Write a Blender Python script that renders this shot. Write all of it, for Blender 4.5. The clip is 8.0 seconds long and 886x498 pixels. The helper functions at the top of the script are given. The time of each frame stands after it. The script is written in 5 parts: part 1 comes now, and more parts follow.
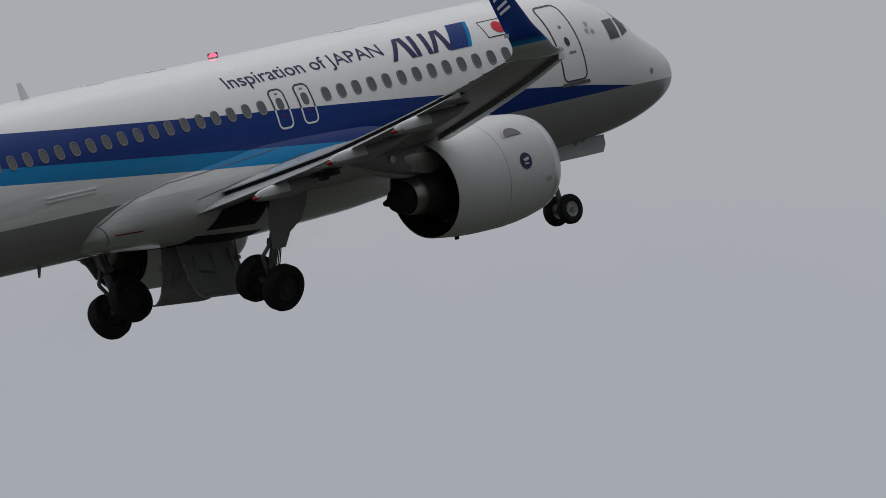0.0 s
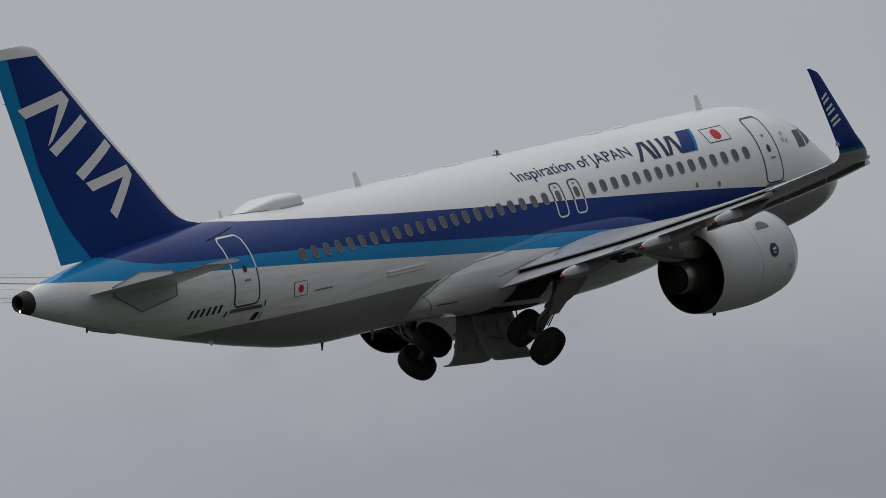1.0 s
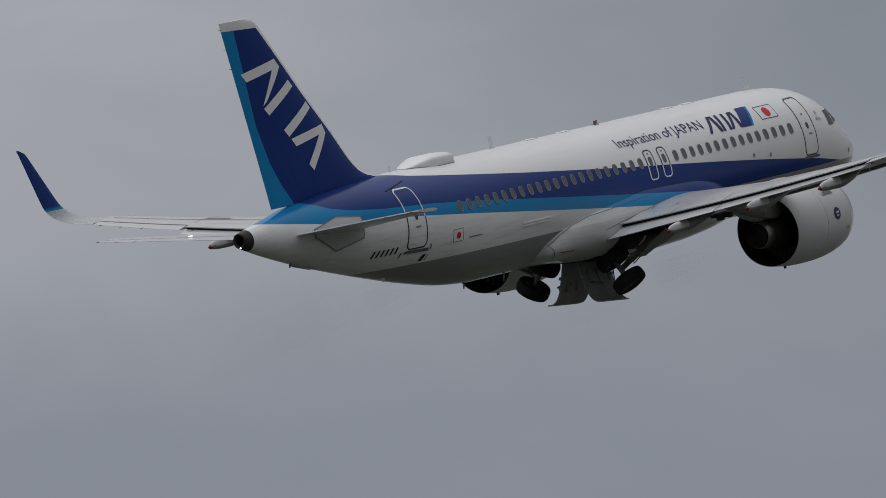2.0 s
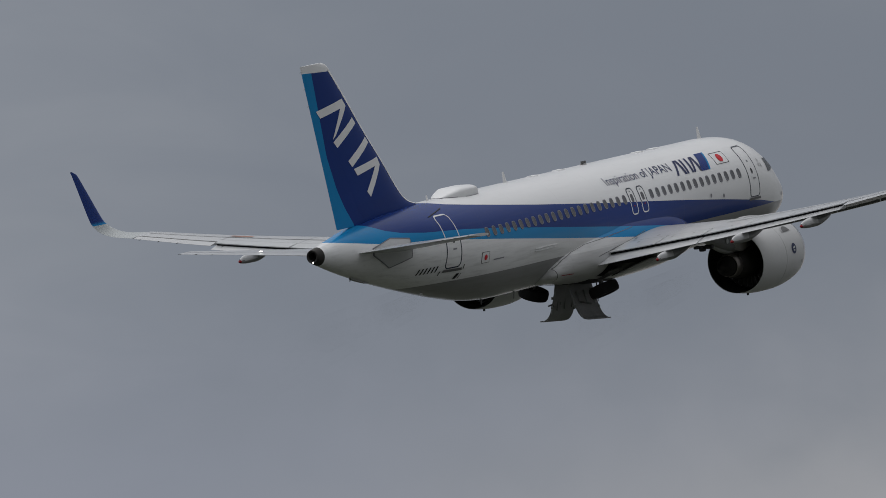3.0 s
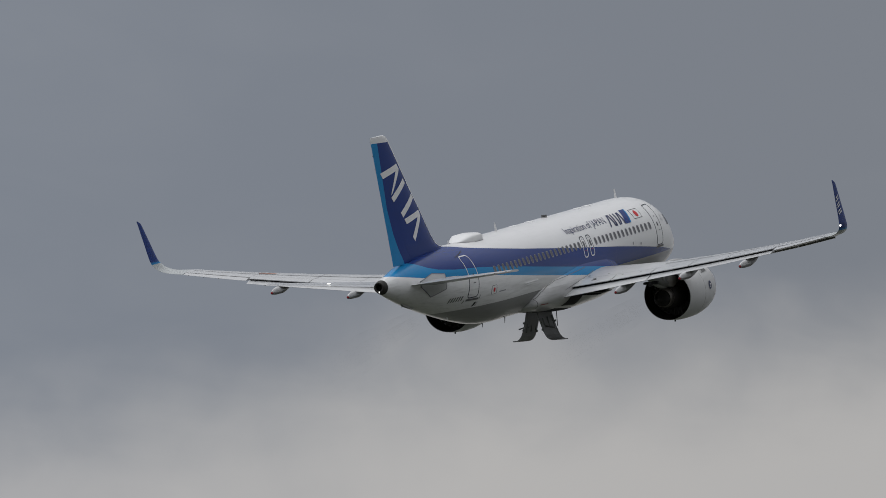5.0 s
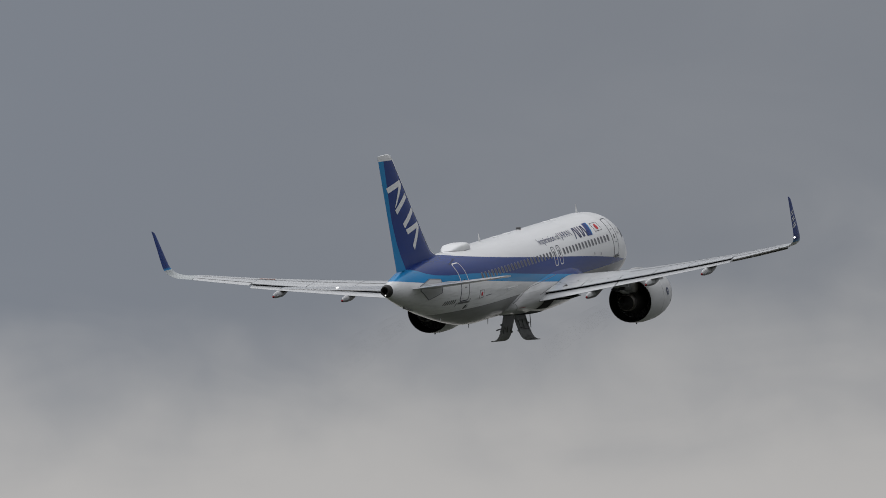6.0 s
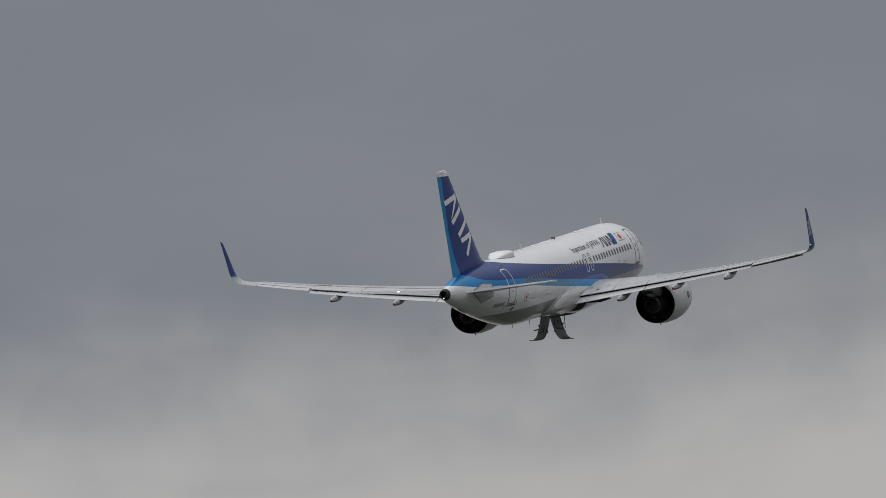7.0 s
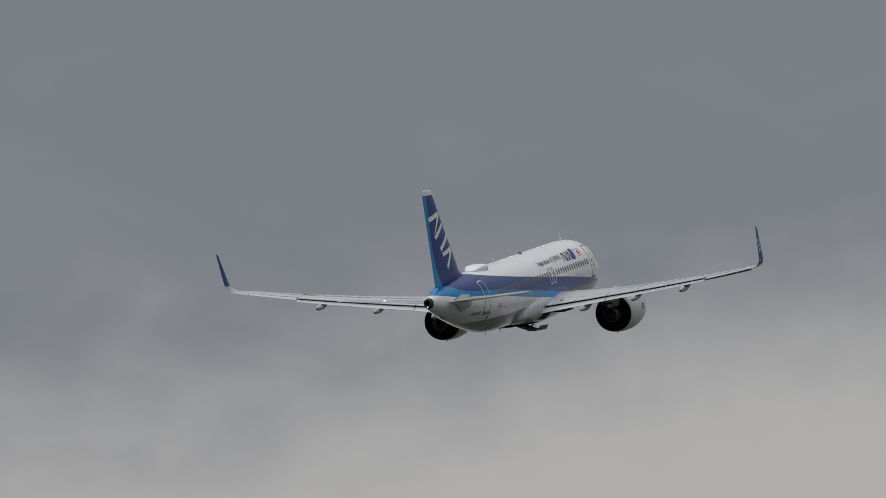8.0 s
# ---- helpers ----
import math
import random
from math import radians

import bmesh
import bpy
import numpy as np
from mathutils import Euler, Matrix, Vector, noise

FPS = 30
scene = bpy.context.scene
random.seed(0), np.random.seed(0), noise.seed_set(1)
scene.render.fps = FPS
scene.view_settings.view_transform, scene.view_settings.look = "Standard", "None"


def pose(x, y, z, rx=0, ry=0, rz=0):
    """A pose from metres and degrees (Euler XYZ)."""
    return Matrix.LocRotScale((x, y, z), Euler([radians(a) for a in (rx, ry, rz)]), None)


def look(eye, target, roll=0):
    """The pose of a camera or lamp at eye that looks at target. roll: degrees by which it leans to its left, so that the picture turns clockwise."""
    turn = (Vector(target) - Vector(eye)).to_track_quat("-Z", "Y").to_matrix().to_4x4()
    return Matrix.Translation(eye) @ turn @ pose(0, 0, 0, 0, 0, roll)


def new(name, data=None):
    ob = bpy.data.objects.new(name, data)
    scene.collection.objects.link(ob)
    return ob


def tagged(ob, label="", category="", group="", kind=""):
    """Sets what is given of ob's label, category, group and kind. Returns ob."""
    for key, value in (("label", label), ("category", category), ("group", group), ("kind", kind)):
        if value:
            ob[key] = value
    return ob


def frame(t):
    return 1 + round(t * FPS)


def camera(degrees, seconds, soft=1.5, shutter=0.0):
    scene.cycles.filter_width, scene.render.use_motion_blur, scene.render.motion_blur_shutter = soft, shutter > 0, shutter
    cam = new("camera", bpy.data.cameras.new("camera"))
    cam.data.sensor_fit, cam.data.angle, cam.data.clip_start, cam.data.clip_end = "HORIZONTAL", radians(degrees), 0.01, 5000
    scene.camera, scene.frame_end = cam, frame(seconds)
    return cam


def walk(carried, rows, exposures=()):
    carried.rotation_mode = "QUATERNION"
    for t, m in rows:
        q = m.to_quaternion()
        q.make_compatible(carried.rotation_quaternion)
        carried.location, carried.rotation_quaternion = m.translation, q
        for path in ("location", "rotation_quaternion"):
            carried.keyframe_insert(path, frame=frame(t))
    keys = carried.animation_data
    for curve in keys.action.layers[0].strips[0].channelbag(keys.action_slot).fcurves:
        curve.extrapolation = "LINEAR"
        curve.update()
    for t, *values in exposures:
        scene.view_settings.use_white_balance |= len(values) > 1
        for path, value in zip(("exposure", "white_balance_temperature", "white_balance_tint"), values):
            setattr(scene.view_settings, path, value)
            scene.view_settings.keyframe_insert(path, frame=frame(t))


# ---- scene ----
# ---- camera: a long lens on a tripod beside the runway, panning after the climbing airliner ----
cam = camera(3.8, 8.0, soft=0.48)
walk(cam, [
    (0.0, pose(0, 0, 1.7, 99.8069, 0.2901, 47.2003)),
    (0.2, pose(0, 0, 1.7, 99.7491, 0.3085, 45.7476)),
    (0.3, pose(0, 0, 1.7, 99.7221, 0.3112, 45.0472)),
    (0.4, pose(0, 0, 1.7, 99.7162, 0.3064, 44.2654)),
    (0.5, pose(0, 0, 1.7, 99.7479, 0.2917, 43.5147)),
    (0.6, pose(0, 0, 1.7, 99.8366, 0.2666, 42.8448)),
    (0.7, pose(0, 0, 1.7, 99.9849, 0.2352, 42.0307)),
    (0.8, pose(0, 0, 1.7, 100.0992, 0.2015, 41.2740)),
    (0.9, pose(0, 0, 1.7, 100.1485, 0.1681, 40.5337)),
    (1.0, pose(0, 0, 1.7, 100.1722, 0.1378, 39.8805)),
    (1.2, pose(0, 0, 1.7, 100.2005, 0.0909, 38.5163)),
    (1.3, pose(0, 0, 1.7, 100.2035, 0.0685, 37.8533)),
    (1.5, pose(0, 0, 1.7, 100.1350, 0.0078, 36.6273)),
    (1.6, pose(0, 0, 1.7, 100.0959, -0.0365, 36.0370)),
    (1.8, pose(0, 0, 1.7, 100.0607, -0.1753, 34.8722)),
    (2.0, pose(0, 0, 1.7, 100.0772, -0.4152, 33.8615)),
    (2.2, pose(0, 0, 1.7, 100.1130, -0.7501, 32.8303)),
    (3.3, pose(0, 0, 1.7, 100.4223, -1.0271, 27.5593)),
    (3.5, pose(0, 0, 1.7, 100.4578, -0.7926, 26.7998)),
    (3.8, pose(0, 0, 1.7, 100.5560, -0.6306, 25.7363)),
    (4.0, pose(0, 0, 1.7, 100.6405, -0.5880, 25.0877)),
    (4.2, pose(0, 0, 1.7, 100.7305, -0.5260, 24.4568)),
    (5.3, pose(0, 0, 1.7, 100.9235, -0.1883, 21.5074)),
    (5.5, pose(0, 0, 1.7, 100.9718, -0.1036, 21.0561)),
    (5.8, pose(0, 0, 1.7, 101.0355, -0.1025, 20.3186)),
    (6.0, pose(0, 0, 1.7, 101.0684, -0.1088, 19.8450)),
    (6.2, pose(0, 0, 1.7, 101.1078, -0.0486, 19.3982)),
    (6.3, pose(0, 0, 1.7, 101.1284, 0.0040, 19.2235)),
    (6.4, pose(0, 0, 1.7, 101.1487, 0.0668, 19.0847)),
    (6.5, pose(0, 0, 1.7, 101.1648, 0.1362, 18.9971)),
    (6.6, pose(0, 0, 1.7, 101.1841, 0.2084, 18.8867)),
    (6.8, pose(0, 0, 1.7, 101.2086, 0.3426, 18.6228)),
    (6.9, pose(0, 0, 1.7, 101.2208, 0.3952, 18.4357)),
    (7.0, pose(0, 0, 1.7, 101.2225, 0.4317, 18.2830)),
    (7.1, pose(0, 0, 1.7, 101.2252, 0.4491, 18.1100)),
    (7.3, pose(0, 0, 1.7, 101.2442, 0.4409, 17.6934)),
    (7.5, pose(0, 0, 1.7, 101.2747, 0.4075, 17.2903)),
    (7.6, pose(0, 0, 1.7, 101.2895, 0.3928, 17.1338)),
    (7.7, pose(0, 0, 1.7, 101.3066, 0.3812, 17.0108)),
    (8.0, pose(0, 0, 1.7, 101.3533, 0.3576, 16.6911)),
], exposures=[(0, -0.25), (1, -0.23), (2, -0.19), (3.5, -0.06), (4.2, 0.02), (5.5, 0.12), (6.5, 0.11), (8.0, 0.06)])

# the airliner's way in the world: x to starboard of the runway heading, y along it
ATTITUDE = (-0.7256, 16.0576, -90.0)
FLIGHT = [
    (0.0, pose(-243.44, 233.43, 65.30, *ATTITUDE)),
    (0.5, pose(-243.38, 271.28, 69.99, *ATTITUDE)),
    (1.0, pose(-243.05, 308.95, 75.12, *ATTITUDE)),
    (1.5, pose(-242.51, 346.45, 80.66, *ATTITUDE)),
    (2.0, pose(-241.79, 383.80, 86.56, *ATTITUDE)),
    (2.5, pose(-240.95, 421.01, 92.80, *ATTITUDE)),
    (3.0, pose(-240.03, 458.09, 99.34, *ATTITUDE)),
    (3.5, pose(-239.08, 495.08, 106.13, *ATTITUDE)),
    (4.0, pose(-238.15, 531.98, 113.16, *ATTITUDE)),
    (4.5, pose(-237.28, 568.80, 120.37, *ATTITUDE)),
    (5.0, pose(-236.51, 605.57, 127.73, *ATTITUDE)),
    (5.5, pose(-235.90, 642.30, 135.22, *ATTITUDE)),
    (6.0, pose(-235.49, 679.00, 142.78, *ATTITUDE)),
    (6.5, pose(-235.33, 715.70, 150.39, *ATTITUDE)),
    (7.0, pose(-235.45, 752.41, 158.02, *ATTITUDE)),
    (7.5, pose(-235.92, 789.14, 165.61, *ATTITUDE)),
    (8.0, pose(-236.77, 825.91, 173.15, *ATTITUDE)),
]

# ---- world: an overcast sky, brighter overhead, with layered cloud ----
world = bpy.data.worlds.new("overcast_sky")
scene.world = world
world.use_nodes = True


class Nodes:
    """Short hand for a node tree."""

    def __init__(self, tree, fresh=True):
        self.tree = tree
        if fresh:
            tree.nodes.clear()

    def add(self, kind):
        return self.tree.nodes.new(kind)

    def put(self, socket, value):
        if hasattr(value, "is_output"):
            self.tree.links.new(value, socket)
        elif value is not None:
            socket.default_value = value

    def math(self, op, a, b=None, c=None, clamp=False):
        n = self.add("ShaderNodeMath")
        n.operation, n.use_clamp = op, clamp
        for s, v in zip(n.inputs, (a, b, c)):
            self.put(s, v)
        return n.outputs[0]

    def mix(self, fac, a, b):
        n = self.add("ShaderNodeMix")
        n.data_type = "RGBA"
        self.put(n.inputs[0], fac)
        self.put(n.inputs[6], a)
        self.put(n.inputs[7], b)
        return n.outputs[2]

    def noise(self, vector, scale, detail=3.0, rough=0.5, distortion=0.0):
        n = self.add("ShaderNodeTexNoise")
        self.put(n.inputs["Vector"], vector)
        n.inputs["Scale"].default_value, n.inputs["Detail"].default_value = scale, detail
        n.inputs["Roughness"].default_value, n.inputs["Distortion"].default_value = rough, distortion
        return n.outputs[0]

    def smooth(self, v, lo, hi, a=0.0, b=1.0):
        n = self.add("ShaderNodeMapRange")
        n.interpolation_type = "SMOOTHSTEP"
        for s, x in zip(n.inputs, (v, lo, hi, a, b)):
            self.put(s, x)
        return n.outputs[0]

    def curve(self, v, pts, lo, hi):
        """A line through (position, value) pairs, positions 0..38."""
        ramp = self.add("ShaderNodeValToRGB")
        el = ramp.color_ramp.elements
        while len(el) > 1:
            el.remove(el[0])
        for i, (p, z) in enumerate(sorted(pts)):
            e = el[0] if i == 0 else el.new(p / 38)
            e.position = p / 38
            g = (z - lo) / (hi - lo)
            e.color = (g, g, g, 1)
        self.put(ramp.inputs[0], self.math("DIVIDE", v, 38.0))
        return self.math("MULTIPLY_ADD", ramp.outputs[0], hi - lo, lo)


def build_sky():
    n = Nodes(world.node_tree)
    geo = n.add("ShaderNodeTexCoord").outputs["Generated"]
    sep = n.add("ShaderNodeSeparateXYZ")
    n.put(sep.inputs[0], geo)
    x, y, z = sep.outputs
    sky = n.add("ShaderNodeTexSky")
    sky.sky_type, sky.sun_disc, sky.dust_density = "NISHITA", False, 3
    sky.sun_elevation, sky.sun_rotation = radians(70), radians(290)
    # degrees of elevation, and degrees west of the runway heading
    elev = n.math("MULTIPLY", n.math("ARCSINE", z), 57.29578)
    west = n.math("MULTIPLY", n.math("ARCTAN2", n.math("MULTIPLY", x, -1.0), y), 57.29578)
    # low frequency cloud masses, stretched along the horizon
    mapped = n.add("ShaderNodeMapping")
    n.put(mapped.inputs[0], geo)
    mapped.inputs["Scale"].default_value = (1, 1, 2.2)
    big = n.noise(mapped.outputs[0], 16.0, 3.0, 0.45, 0.3)
    fine = n.noise(mapped.outputs[0], 60.0, 4.0, 0.5, 0.6)
    lumps = n.math("ADD", n.math("MULTIPLY", n.math("SUBTRACT", big, 0.5), 1.5), n.math("MULTIPLY", n.math("SUBTRACT", fine, 0.5), 0.55))
    # the lower edge of the dark deck: ragged, rising to the north, out of sight further west
    slope = n.math("MULTIPLY_ADD", n.math("SUBTRACT", 21.0, n.math("MAXIMUM", n.math("MINIMUM", west, 27.0), 12.0)), 0.10, 10.49)
    slope = n.math("SUBTRACT", slope, n.math("MULTIPLY", n.smooth(west, 21.8, 23.4, 0.0, 0.24), n.smooth(west, 24.2, 26.0, 1.0, 0.0)))
    edge = n.math("MULTIPLY_ADD", lumps, 0.8, slope)
    edge = n.math("MULTIPLY_ADD", n.math("SUBTRACT", n.noise(geo, 150.0, 3.0, 0.45, 0.2), 0.5), 0.35, edge)
    below = n.smooth(n.math("SUBTRACT", edge, elev), -0.45, 0.70)
    drift = n.math("MULTIPLY_ADD", lumps, 3.0, west)
    deck = n.mix(n.smooth(west, 18.0, 25.0), n.mix(n.smooth(west, -5.0, 10.0), (0.30, 0.31, 0.33, 1), (0.194, 0.207, 0.231, 1)), (0.184, 0.204, 0.240, 1))
    deck = n.mix(n.smooth(drift, 29.0, 39.5), deck, (0.400, 0.411, 0.438, 1))
    low = n.mix(n.smooth(drift, 23.0, 30.0), (0.438, 0.427, 0.417, 1), (0.226, 0.244, 0.288, 1))
    low = n.mix(n.smooth(drift, 35.0, 45.0), low, (0.374, 0.392, 0.432, 1))
    low = n.mix(n.smooth(drift, 4.0, 14.0, 1.0, 0.0), low, (0.30, 0.31, 0.33, 1))
    base = n.mix(below, deck, low)
    base = n.mix(n.smooth(lumps, -0.1, 0.6, 0.0, 0.14), base, (0.42, 0.42, 0.425, 1))
    # the cloud is thinner, and brighter, further west
    thin = n.add("ShaderNodeVectorMath")
    thin.operation = "SCALE"
    n.put(thin.inputs[0], base)
    # and brighter still away from the deck, to the south
    south = n.smooth(n.math("ABSOLUTE", west), 55.0, 115.0, 1.0, 1.45)
    n.put(thin.inputs["Scale"], n.math("MULTIPLY", n.smooth(west, 19.0, 36.0, 0.94, 1.18), south))
    base = thin.outputs[0]
    # overcast: three times as bright overhead as at the horizon
    over = n.mix(n.smooth(elev, 20.0, 80.0), base, (1.25, 1.27, 1.31, 1))
    scale = n.add("ShaderNodeVectorMath")
    scale.operation = "SCALE"
    n.put(scale.inputs[0], over)
    scale.inputs["Scale"].default_value = 10.0
    cover = n.mix(0.97, sky.outputs[0], scale.outputs[0])
    bg = n.add("ShaderNodeBackground")
    n.put(bg.inputs[0], cover)
    bg.inputs[1].default_value = 0.1
    n.put(n.add("ShaderNodeOutputWorld").inputs[0], bg.outputs[0])


build_sky()
sun = new("sun", bpy.data.lights.new("sun", "SUN"))
sun.data.energy, sun.data.angle, sun.data.color = 0.6, radians(40), (1.0, 0.97, 0.93)
sun.matrix_world = look((0, 0, 200), (-math.sin(radians(290)) * 50, -math.cos(radians(290)) * 50, 200 - 137))


# ---- materials ----
def principled(name, colour, rough=0.4, metal=0.0, coat=0.0, grain=0.06, grain_scale=3.0, bump=0.0, gloss=0.16, patchy=0.16):
    m = bpy.data.materials.new(name)
    m.use_nodes = True
    n = Nodes(m.node_tree)
    bsdf = n.add("ShaderNodeBsdfPrincipled")
    coords = n.add("ShaderNodeTexCoord").outputs["Object"]
    a = n.noise(coords, grain_scale, 5.0, 0.6)
    b = n.noise(coords, grain_scale * 0.17, 3.0, 0.5)
    dirt = n.math("MULTIPLY_ADD", n.math("ADD", n.math("MULTIPLY", a, 0.5), n.math("MULTIPLY", b, 0.5)), 2 * grain, 1.0 - grain)
    tint = n.add("ShaderNodeVectorMath")
    tint.operation = "SCALE"
    n.put(tint.inputs[0], colour if hasattr(colour, "is_output") else tuple(colour)[:3])
    n.put(tint.inputs["Scale"], dirt)
    n.put(bsdf.inputs["Base Color"], tint.outputs[0])
    n.put(bsdf.inputs["Roughness"], n.math("MULTIPLY_ADD", b, patchy, rough - patchy / 2, clamp=True))
    bsdf.inputs["Metallic"].default_value = metal
    bsdf.inputs["Specular IOR Level"].default_value = gloss
    bsdf.inputs["Coat Weight"].default_value = coat
    bsdf.inputs["Coat Roughness"].default_value = 0.08
    if bump:
        bn = n.add("ShaderNodeBump")
        bn.inputs["Strength"].default_value, bn.inputs["Distance"].default_value = bump, 0.02
        n.put(bn.inputs["Height"], a)
        n.put(bsdf.inputs["Normal"], bn.outputs[0])
    n.put(n.add("ShaderNodeOutputMaterial").inputs[0], bsdf.outputs[0])
    return m


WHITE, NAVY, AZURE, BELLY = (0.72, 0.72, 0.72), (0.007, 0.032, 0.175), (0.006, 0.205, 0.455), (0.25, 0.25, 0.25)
# livery edges on the fuselage side: distance from the nose, height over the centre line
EDGE_NAVY = [(1.5, -0.9), (2.5, -0.86), (4.4, -0.59), (7.8, -0.21), (10.9, 0.10), (13.9, 0.38), (16.9, 0.64), (19.7, 0.92), (22.5, 1.20), (25.1, 1.49), (27.2, 1.74), (28.3, 1.89), (29.1, 2.06), (29.3, 3.0), (38, 3.0)]
EDGE_AZURE = [(2.0, -0.9), (3.2, -0.86), (11.0, -0.85), (14.1, -0.55), (17.2, -0.24), (21.7, 0.23), (26.0, 0.69), (28.6, 0.93), (31.1, 1.09), (32.5, 1.25), (33.3, 1.43), (33.9, 1.71), (34.2, 1.85), (34.4, 2.6), (38, 2.6)]
EDGE_WHITE = [(1.5, -0.85), (3.2, -0.82), (11.0, -0.83), (15.4, -0.84), (17.2, -0.66), (21.85, -0.18), (26.2, 0.29), (28.9, 0.57), (31.3, 0.80), (32.5, 0.86), (34.1, 1.02), (35.7, 1.26), (36.6, 1.40), (38, 1.5)]


def livery(name, belly, kind="skin"):
    """Fuselage paint: white crown, navy and azure bands, white flank, grey belly below the given height."""
    m = principled(name, WHITE, 0.20, gloss=0.16, patchy=0.04, grain=0.04)
    t = m.node_tree
    n = Nodes(t, False)
    coords = n.add("ShaderNodeTexCoord").outputs["Object"]
    sep = n.add("ShaderNodeSeparateXYZ")
    n.put(sep.inputs[0], coords)
    x, y, z = sep.outputs
    is_band = n.math("LESS_THAN", z, n.curve(x, EDGE_NAVY, -3, 3))
    is_azure = n.math("LESS_THAN", z, n.curve(x, EDGE_AZURE, -3, 3))
    is_flank = n.math("LESS_THAN", z, n.curve(x, EDGE_WHITE, -3, 3))
    if kind == "outline":
        on_blue = n.math("SUBTRACT", is_band, is_flank, clamp=True)
        c = n.mix(on_blue, (0.06, 0.065, 0.08, 1), (0.72, 0.72, 0.72, 1))
    else:
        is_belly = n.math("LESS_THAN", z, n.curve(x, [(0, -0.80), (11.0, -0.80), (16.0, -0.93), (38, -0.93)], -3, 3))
        # streaks that run aft along the skin, and faint skin joints
        stretch = n.add("ShaderNodeMapping")
        n.put(stretch.inputs[0], coords)
        stretch.inputs["Scale"].default_value = (0.25, 2.0, 3.0)
        streak = n.noise(stretch.outputs[0], 2.2, 5.0, 0.62)
        grime = n.smooth(streak, 0.42, 0.8, 0.0, 0.28)
        joint = n.math("LESS_THAN", n.math("ABSOLUTE", n.math("SUBTRACT", n.math("MODULO", x, 3.2), 1.6)), 0.012)
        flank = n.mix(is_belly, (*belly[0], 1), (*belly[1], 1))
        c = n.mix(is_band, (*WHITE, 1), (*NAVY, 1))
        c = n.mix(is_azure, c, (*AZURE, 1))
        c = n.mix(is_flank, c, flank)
        c = n.mix(n.math("MULTIPLY", grime, n.math("MULTIPLY_ADD", is_flank, 0.8, 0.2)), c, (0.16, 0.155, 0.15, 1))
        c = n.mix(n.math("MULTIPLY", joint, 0.07), c, (0.12, 0.12, 0.13, 1))
    tint = next(k for k in t.nodes if k.type == "VECT_MATH")
    n.put(tint.inputs[0], c)
    return m


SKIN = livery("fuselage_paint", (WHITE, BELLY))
FAIRING = livery("fairing_paint", ((0.60, 0.60, 0.60), (0.50, 0.50, 0.50)))
OUTLINE = livery("door_outline_paint", (WHITE, BELLY), "outline")
NAVY_M = principled("navy_paint", NAVY, 0.3, gloss=0.10)
AZURE_M = principled("azure_paint", AZURE, 0.3, gloss=0.03)
WHITE_M = principled("white_paint", WHITE, 0.3, coat=0.0)
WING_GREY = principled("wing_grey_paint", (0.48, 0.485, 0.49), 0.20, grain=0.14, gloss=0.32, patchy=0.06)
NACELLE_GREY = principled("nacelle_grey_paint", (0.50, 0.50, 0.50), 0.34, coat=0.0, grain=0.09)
# darker grey that puts the shade of the undersides into the colour
SHADE_GREY = principled("underside_shade_grey", (0.21, 0.21, 0.212), 0.34, grain=0.2, gloss=0.3)
TRACK_GREY = principled("flap_track_grey_paint", (0.50, 0.50, 0.505), 0.3, grain=0.15, gloss=0.3)
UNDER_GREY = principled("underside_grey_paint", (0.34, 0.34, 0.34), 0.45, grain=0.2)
BARE = principled("bare_aluminium", (0.62, 0.63, 0.65), 0.28, metal=0.9, grain=0.1)
DARK = principled("dark_exhaust_metal", (0.034, 0.032, 0.030), 0.55, metal=0.2, grain=0.25)
SOOT = principled("black_soot", (0.014, 0.013, 0.012), 0.8, grain=0.3)
STEEL = principled("heat_stained_steel", (0.27, 0.245, 0.23), 0.32, metal=0.85, grain=0.3)
STAINED = principled("stained_steel_sheet", (0.42, 0.40, 0.38), 0.38, metal=0.5, grain=0.5, grain_scale=4.0)
# black for the shade of hollows, and for wicks, hoses and latches
BLACK = principled("black_shade_and_fittings", (0.012, 0.012, 0.013), 0.7, grain=0.2)
RUBBER = principled("tyre_rubber", (0.013, 0.013, 0.014), 0.8, grain=0.25, bump=0.3)
GEAR = principled("landing_gear_steel", (0.14, 0.14, 0.14), 0.5, metal=0.3, grain=0.3)
PRIMER = principled("gear_bay_primer", (0.20, 0.205, 0.20), 0.6, grain=0.4, grain_scale=5.0)
RED = principled("red_paint", (0.24, 0.012, 0.018), 0.5)
ORANGE = principled("orange_marking_paint", (0.36, 0.17, 0.12), 0.5)
FLAG_RED = principled("flag_red_paint", (0.55, 0.02, 0.03), 0.4)
HUB = principled("sooty_wheel_hub", (0.028, 0.028, 0.028), 0.5, metal=0.3, grain=0.3)
NOSE_HUB = principled("scuffed_nose_wheel_hub", (0.22, 0.22, 0.22), 0.45, metal=0.4, grain=0.35)
GLASS = principled("dark_window_glass", (0.025, 0.027, 0.03), 0.12, gloss=0.5)
PANE = principled("cabin_window_pane", (0.10, 0.10, 0.108), 0.18, gloss=0.5)
SURROUND = principled("window_surround_metal", (0.20, 0.20, 0.22), 0.4)
AERIAL = principled("aerial_grey_paint", (0.72, 0.72, 0.72), 0.4)
DOOR_GREY = principled("gear_door_grey", (0.21, 0.21, 0.21), 0.5, grain=0.45, grain_scale=2.5)
LETTER = principled("navy_lettering", (0.016, 0.022, 0.085), 0.4)
BADGE = principled("dark_blue_badge", (0.028, 0.036, 0.085), 0.4)
CREST = principled("pale_grey_lettering", (0.40, 0.40, 0.41), 0.4)
